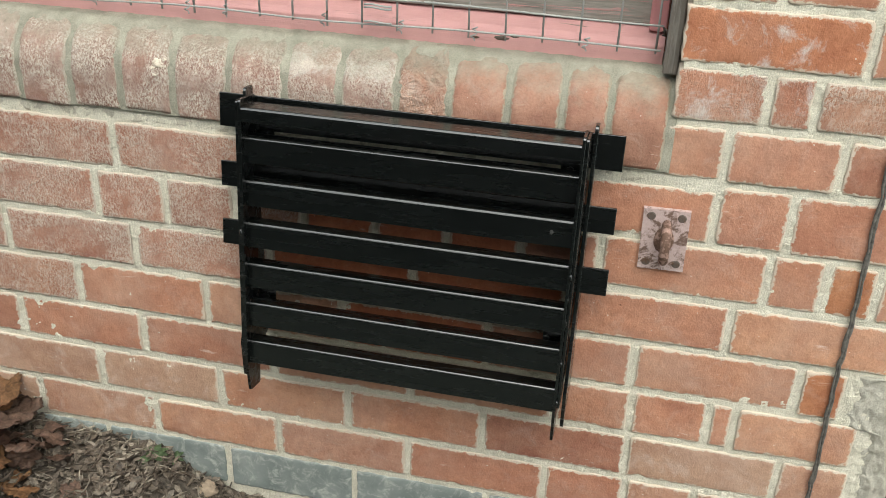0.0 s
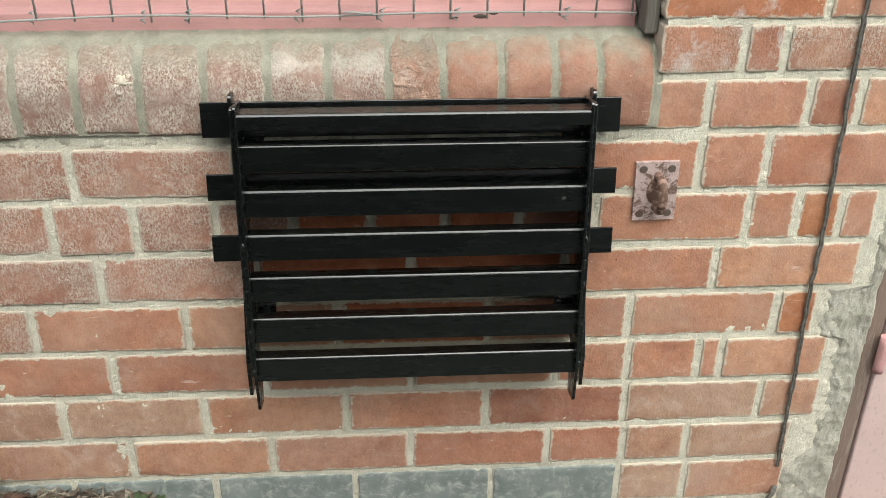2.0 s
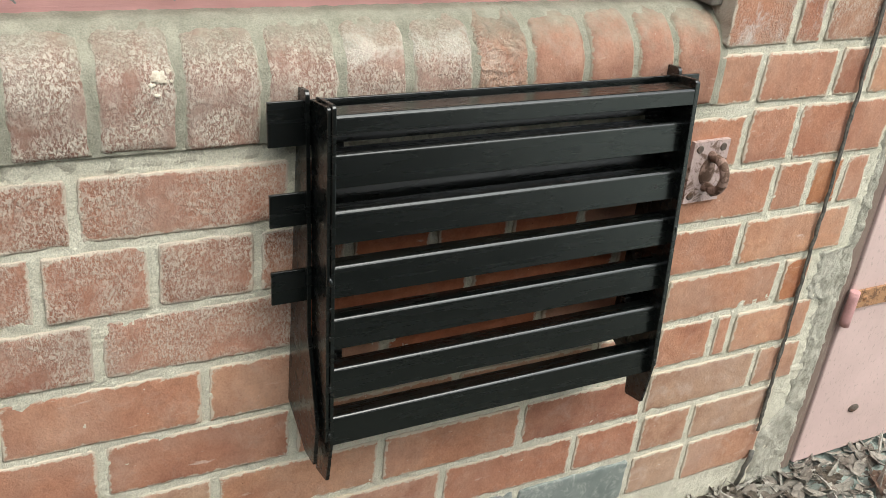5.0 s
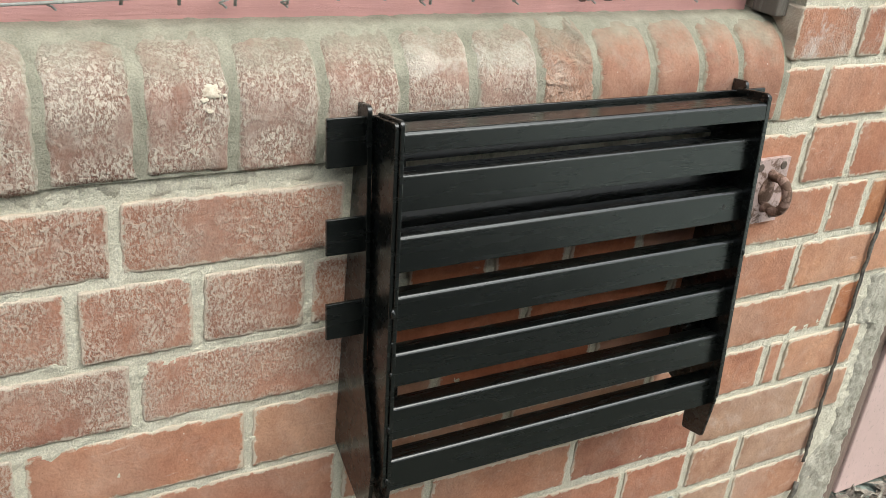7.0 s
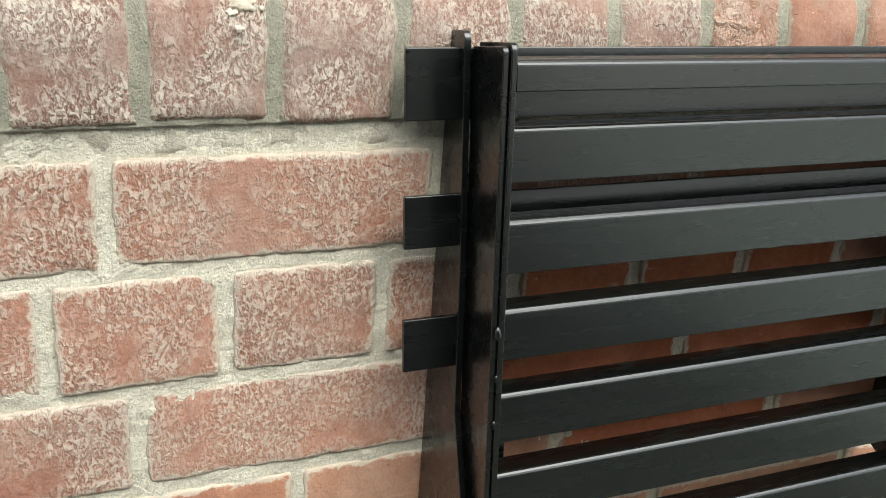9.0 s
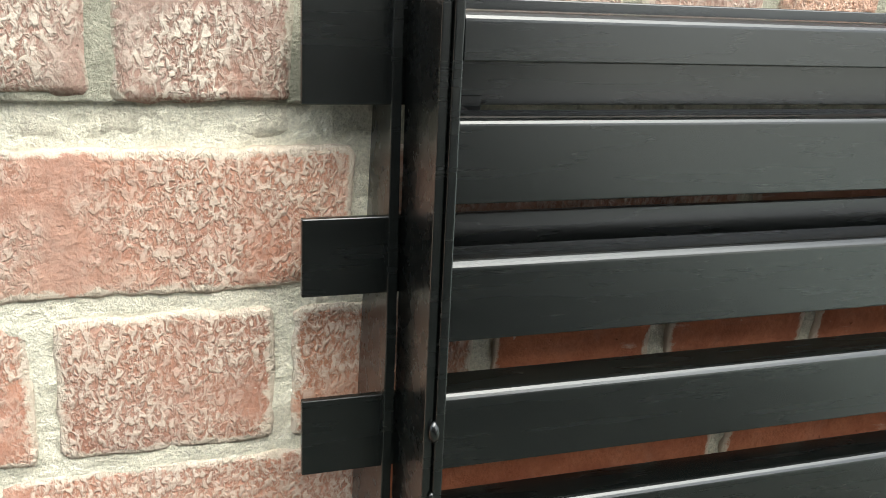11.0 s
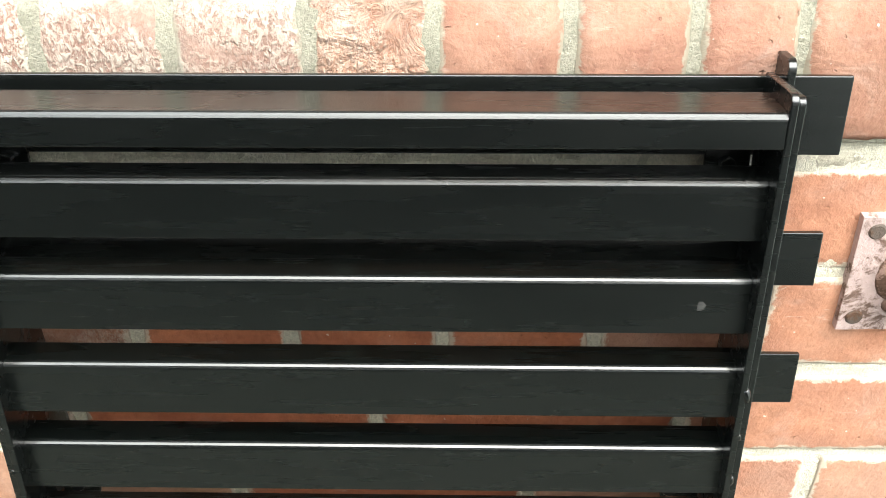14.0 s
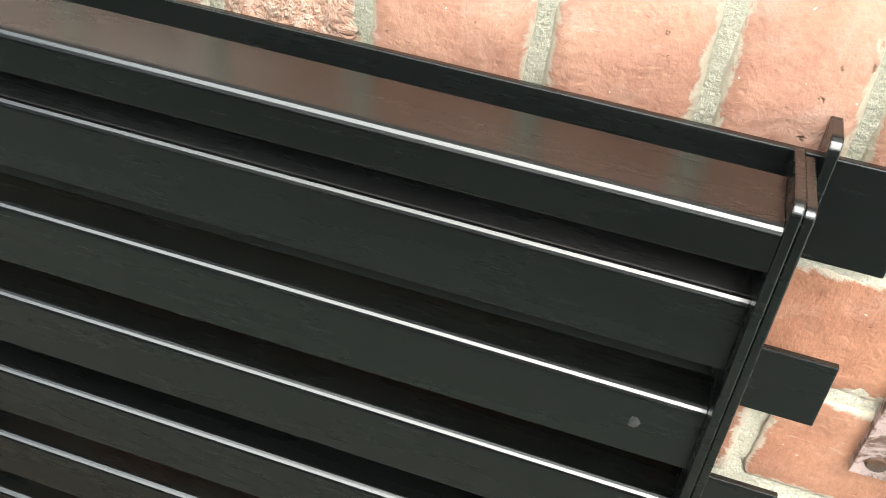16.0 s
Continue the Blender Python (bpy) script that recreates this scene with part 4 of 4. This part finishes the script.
def rack():
    r = empty("slatted_rack", RACK, "black satin painted steel slatted rack leaning from the brick wall", "rack")
    # back rails with their tabs
    for name, top, h in (("top_rail", 0.0, 0.0495), ("back_rail", -0.1020, 0.0382), ("back_rail", -0.1930, 0.0398)):
        part(name, box(-0.2915, 0.289, 0.0, 0.004, top - h, top, 0.0007), BLACK, r)
    # wedge plates against the wall
    outline = [(-0.0035, 0.809), (-0.0285, 0.8125), (-0.0300, 0.795), (-0.0500, 0.644), (-0.0600, 0.535), (-0.1010, 0.424), (-0.0985, 0.364), (-0.069, 0.362), (-0.0015, 0.395)]
    outline = rounded([local(y, z) for y, z in outline], [0.004, 0.006, 0, 0, 0, 0.002, 0.002, 0.002, 0.002], 4)
    for s in (-1, 1):
        part("wedge_plate", prism(outline, s * 0.2522, s * 0.2472, 0.0006), BLACK, r)
    # side bars of the front frame, two flats each; the inner one runs down into a foot
    for s in (-1, 1):
        out_bar = rounded([(-0.004, 0.001), (-0.0525, 0.0035), (-0.0435, -0.400), (0.004, -0.400)], [0.002, 0.004, 0.002, 0.002], 4)
        in_bar = rounded([(-0.004, 0.004), (-0.0550, 0.006), (-0.0455, -0.402), (-0.032, -0.462), (0.0045, -0.466), (0.005, -0.400)], [0.002, 0.005, 0, 0.004, 0.003, 0], 4)
        part("side_bar", prism(out_bar, s * 0.2446, s * 0.2402, 0.0007), BLACK, r)
        part("side_bar", prism(in_bar, s * 0.2398, s * 0.2354, 0.0007), BLACK, r)
    part("slat", angle_slat(-0.0050, 0.0545, 0.0205, 0.0400), BLACK, r, "top slat with a wide flat ledge")
    for k in range(6):
        top = 0.0498 + k * 0.0648
        part("slat", angle_slat(-top, 0.0405 - 0.02 * (top - 0.05), 0.0385, 0.025), BLACK, r)
    # fixings inside the frame
    for x, u, n in ((0.220, 0.0535, 0.006), (-0.220, 0.0535, 0.006), (-0.221, 0.309, 0.003), (0.212, 0.308, 0.003)):
        bm = bmesh.new()
        bmesh.ops.create_cone(bm, cap_ends=True, segments=6, radius1=0.0055, radius2=0.0055, depth=0.006)
        bmesh.ops.bevel(bm, geom=bm.edges[:], offset=0.0007, segments=1, affect="EDGES")
        bm.transform(Matrix.Translation((x, -n, -u)) @ pose(0, 0, 0, 90, 0, 0))
        part("bolt", bm, BLACK, r)
        s = math.copysign(1, x)
        part("bracket", box(min(s * 0.207, s * 0.2345), max(s * 0.207, s * 0.2345), -n + 0.003, -n + 0.006, -u - 0.010, -u + 0.009, 0.0006), BLACK, r)
    # small weld beads down the inner edge of the side bars
    for s in (-1, 1):
        for k, (u, size) in enumerate(((0.192, 0.0034), (0.226, 0.0018), (0.262, 0.0022), (0.327, 0.0026), (0.392, 0.0030))):
            bm = bmesh.new()
            bmesh.ops.create_icosphere(bm, subdivisions=2, radius=size)
            for v in bm.verts:
                v.co = Vector((v.co.x * 0.8, v.co.y * 0.7, v.co.z * 1.7)) * (1 + 0.3 * fbm(v.co.x * 400, v.co.y * 400, v.co.z * 300 + k))
            bmesh.ops.translate(bm, vec=(s * 0.2400, -0.0540 + 0.0245 * u, -u), verts=bm.verts)
            for f in bm.faces:
                f.smooth = True
            part("weld", bm, BLACK, r)
    # smudge of pale dirt on one slat
    bm = bmesh.new()
    bmesh.ops.create_icosphere(bm, subdivisions=3, radius=1)
    for v in bm.verts:
        k = 1 + 0.5 * fbm(v.co.x * 2, v.co.z * 2, 5)
        v.co = Vector((0.2065 + v.co.x * 0.0026 * k, -0.0393 + v.co.y * 0.0004, -0.1335 + v.co.z * 0.0034 * k))
    part("smudge", bm, BLOT, r, "small pale smudge on the paint")
    return r


rack()


# ---- leaves, litter, weed and stone ----
def leaf_mesh(size, seed, lobed=True):
    bm = bmesh.new()
    rings, spokes = 5, 36
    centre = bm.verts.new((0, 0, 0))
    grid = []
    curl, twist = random.uniform(3, 9), random.uniform(-6, 6)
    for i in range(1, rings + 1):
        row = []
        for k in range(spokes):
            a = math.tau * k / spokes
            lobe = 1.0
            if lobed:
                lobe = 0.62 + 0.38 * abs(math.cos(2.5 * a)) ** 0.8 + 0.09 * math.cos(17 * a + seed)
            else:
                lobe = 0.45 + 0.55 * abs(math.cos(a))
            q = size * lobe * i / rings
            x, y = q * math.cos(a), q * math.sin(a)
            z = curl * (x * x) - curl * 0.6 * y * y + twist * x * y + 0.24 * size * fbm(x * 34, y * 34, seed) + 0.10 * size * abs(fbm(x * 80, y * 80, seed + 5)) + 0.06 * size * math.cos(5 * a) * i / rings
            row.append(bm.verts.new((x, y, z)))
        grid.append(row)
    for k in range(spokes):
        j = (k + 1) % spokes
        bm.faces.new((centre, grid[0][k], grid[0][j]))
        for a, b in zip(grid, grid[1:]):
            bm.faces.new((a[k], b[k], b[j], a[j]))
    for f in bm.faces:
        f.smooth = True
    bmesh.ops.solidify(bm, geom=bm.faces[:], thickness=0.0005)
    return bm


def dead_leaves():
    places = [(-0.66, -0.03, 0.04, LEAF), (-0.62, -0.10, 0.035, LEAF), (-0.80, -0.05, 0.055, LEAF), (-0.735, -0.10, 0.06, LEAF), (-0.69, -0.06, 0.05, LEAF), (-0.76, -0.17, 0.055, LEAF), (-0.70, -0.16, 0.04, LEAF_OCHRE),
              (-0.66, -0.13, 0.045, LEAF), (-0.83, -0.13, 0.06, LEAF), (-0.63, -0.20, 0.042, LEAF_OCHRE), (-0.72, -0.24, 0.05, LEAF), (-0.87, -0.06, 0.06, LEAF_GREY),
              (-0.80, -0.22, 0.05, LEAF_GREY), (-0.78, -0.03, 0.05, LEAF_OCHRE), (-0.92, -0.15, 0.06, LEAF), (-0.88, -0.24, 0.055, LEAF), (-0.58, -0.05, 0.03, LEAF_GREY),
              (-0.52, -0.09, 0.026, LEAF_GREY), (-0.45, -0.06, 0.024, LEAF_GREY), (-0.97, -0.08, 0.06, LEAF), (-0.85, -0.03, 0.06, LEAF), (-0.74, -0.02, 0.05, LEAF),
              (-0.56, -0.16, 0.03, LEAF), (-0.60, -0.28, 0.045, LEAF), (0.62, -0.05, 0.035, LEAF_GREY), (0.72, -0.08, 0.04, LEAF_GREY), (0.82, -0.05, 0.035, LEAF_GREY), (0.90, -0.11, 0.04, LEAF),
              (0.76, -0.14, 0.035, LEAF_GREY), (0.66, -0.13, 0.03, LEAF)]
    words = {LEAF: "curled dry brown leaf on the soil", LEAF_OCHRE: "curled dry ochre leaf on the soil", LEAF_GREY: "curled dry grey leaf on the soil"}
    near = [(x + random.uniform(-0.05, 0.04), y + random.uniform(-0.05, 0.02), size * 0.8, mat) for x, y, size, mat in places if x < -0.6]
    for i, (x, y, size, mat) in enumerate([(x, y, size * 0.78, mat) for x, y, size, mat in places] + near):
        ob = part("dead_leaf", leaf_mesh(size, i * 3.3), mat)
        lift = max(-(v.co.z) for v in ob.data.vertices)
        ob.location = (x, y, ground_height(x, y) + min(lift, 0.02) + 0.004 + (0.014 * (i % 4) if x < -0.6 else 0))
        ob.rotation_euler = (radians(random.uniform(-28, 28)), radians(random.uniform(-28, 28)), random.uniform(0, 6.28))
        tagged(ob, words[mat], "leaf", "fallen leaves")


dead_leaves()


def litter(name, count, x0, x1, y0, y1, mat, sizes, label):
    verts, faces = [], []
    for _ in range(count):
        x, y = random.uniform(x0, x1), y1 - (y1 - y0) * random.random() ** 1.3
        s, a = random.uniform(*sizes), random.uniform(0, math.tau)
        slim = random.choice((0.06, 0.3, 0.45, 0.6))
        s *= 2.2 if slim < 0.1 else 1
        m = pose(x, y, ground_height(x, y) + random.uniform(0.002, 0.012), random.uniform(-40, 40), random.uniform(-40, 40), math.degrees(a))
        o = len(verts)
        bend = random.uniform(-0.4, 0.4)
        ring = [(-1, 0, bend), (-0.45, slim, 0.1 * bend), (0.3, slim * 0.9, 0), (1, 0, bend), (0.35, -slim, 0.05), (-0.4, -slim * 0.8, 0)]
        for t in (0, 1):
            verts += [tuple(m @ Vector((px * s, py * s, pz * s - t * 0.0008))) for px, py, pz in ring]
        faces += [tuple(o + k for k in range(6)), tuple(o + 11 - k for k in range(6))]
        faces += [(o + k, o + 6 + k, o + 6 + (k + 1) % 6, o + (k + 1) % 6) for k in range(6)]
    ob = from_lists(name, [(verts, faces)], mat)
    return tagged(ob, label, "leaf litter", kind="stuff")


litter("leaf_litter", 7000, -1.1, -0.28, -0.5, -0.004, LITTER, (0.003, 0.013), "brown leaf crumbs, stalks and twigs on soil")
litter("leaf_litter", 1500, 0.42, 1.3, -0.5, -0.006, LITTER_PALE, (0.006, 0.026), "pale dry leaf crumbs on gravelly soil")
litter("leaf_litter", 900, -0.3, 0.45, -0.6, -0.006, LITTER, (0.003, 0.012), "sparse brown leaf crumbs on soil")


def weed(x, y, size, count):
    e = empty("weed", pose(x, y, ground_height(x, y)), "small green weed growing at the wall's foot", "weed")
    for k in range(count):
        a = math.tau * k / count + random.uniform(-0.3, 0.3)
        bm = bmesh.new()
        left, right, n = [], [], 6
        for i in range(n + 1):
            t = i / n
            q = size * t
            h = size * (0.7 * t - 0.55 * t * t)
            w = size * 0.22 * math.sin(math.pi * min(0.98, 0.08 + t * 0.9))
            c, s = math.cos(a), math.sin(a)
            left.append(bm.verts.new((q * c - w * s, q * s + w * c, h + 0.003)))
            right.append(bm.verts.new((q * c + w * s, q * s - w * c, h + 0.003)))
        for i in range(n):
            bm.faces.new((left[i], left[i + 1], right[i + 1], right[i]))
        bmesh.ops.solidify(bm, geom=bm.faces[:], thickness=0.0004)
        part("leaf", bm, WEED, e)


weed(-0.475, -0.035, 0.030, 8)
weed(-0.44, -0.02, 0.02, 6)
weed(0.56, -0.03, 0.02, 6)


def stone(x, y, size, seed):
    bm = bmesh.new()
    bmesh.ops.create_icosphere(bm, subdivisions=4, radius=1)
    for v in bm.verts:
        k = 1 + 0.28 * fbm(v.co.x * 1.3 + seed, v.co.y * 1.3, v.co.z * 1.3)
        v.co = Vector((v.co.x * size * 1.2 * k, v.co.y * size * k, v.co.z * size * 0.8 * k))
    for f in bm.faces:
        f.smooth = True
    ob = part("stone", bm, STONE)
    ob.location = (x, y, ground_height(x, y) + size * 0.35)
    tagged(ob, "small pale brown stone on the soil", "stone")


stone(-0.375, -0.035, 0.016, 2.0)

# ---- the bricks, one by one ----
lay_bricks()
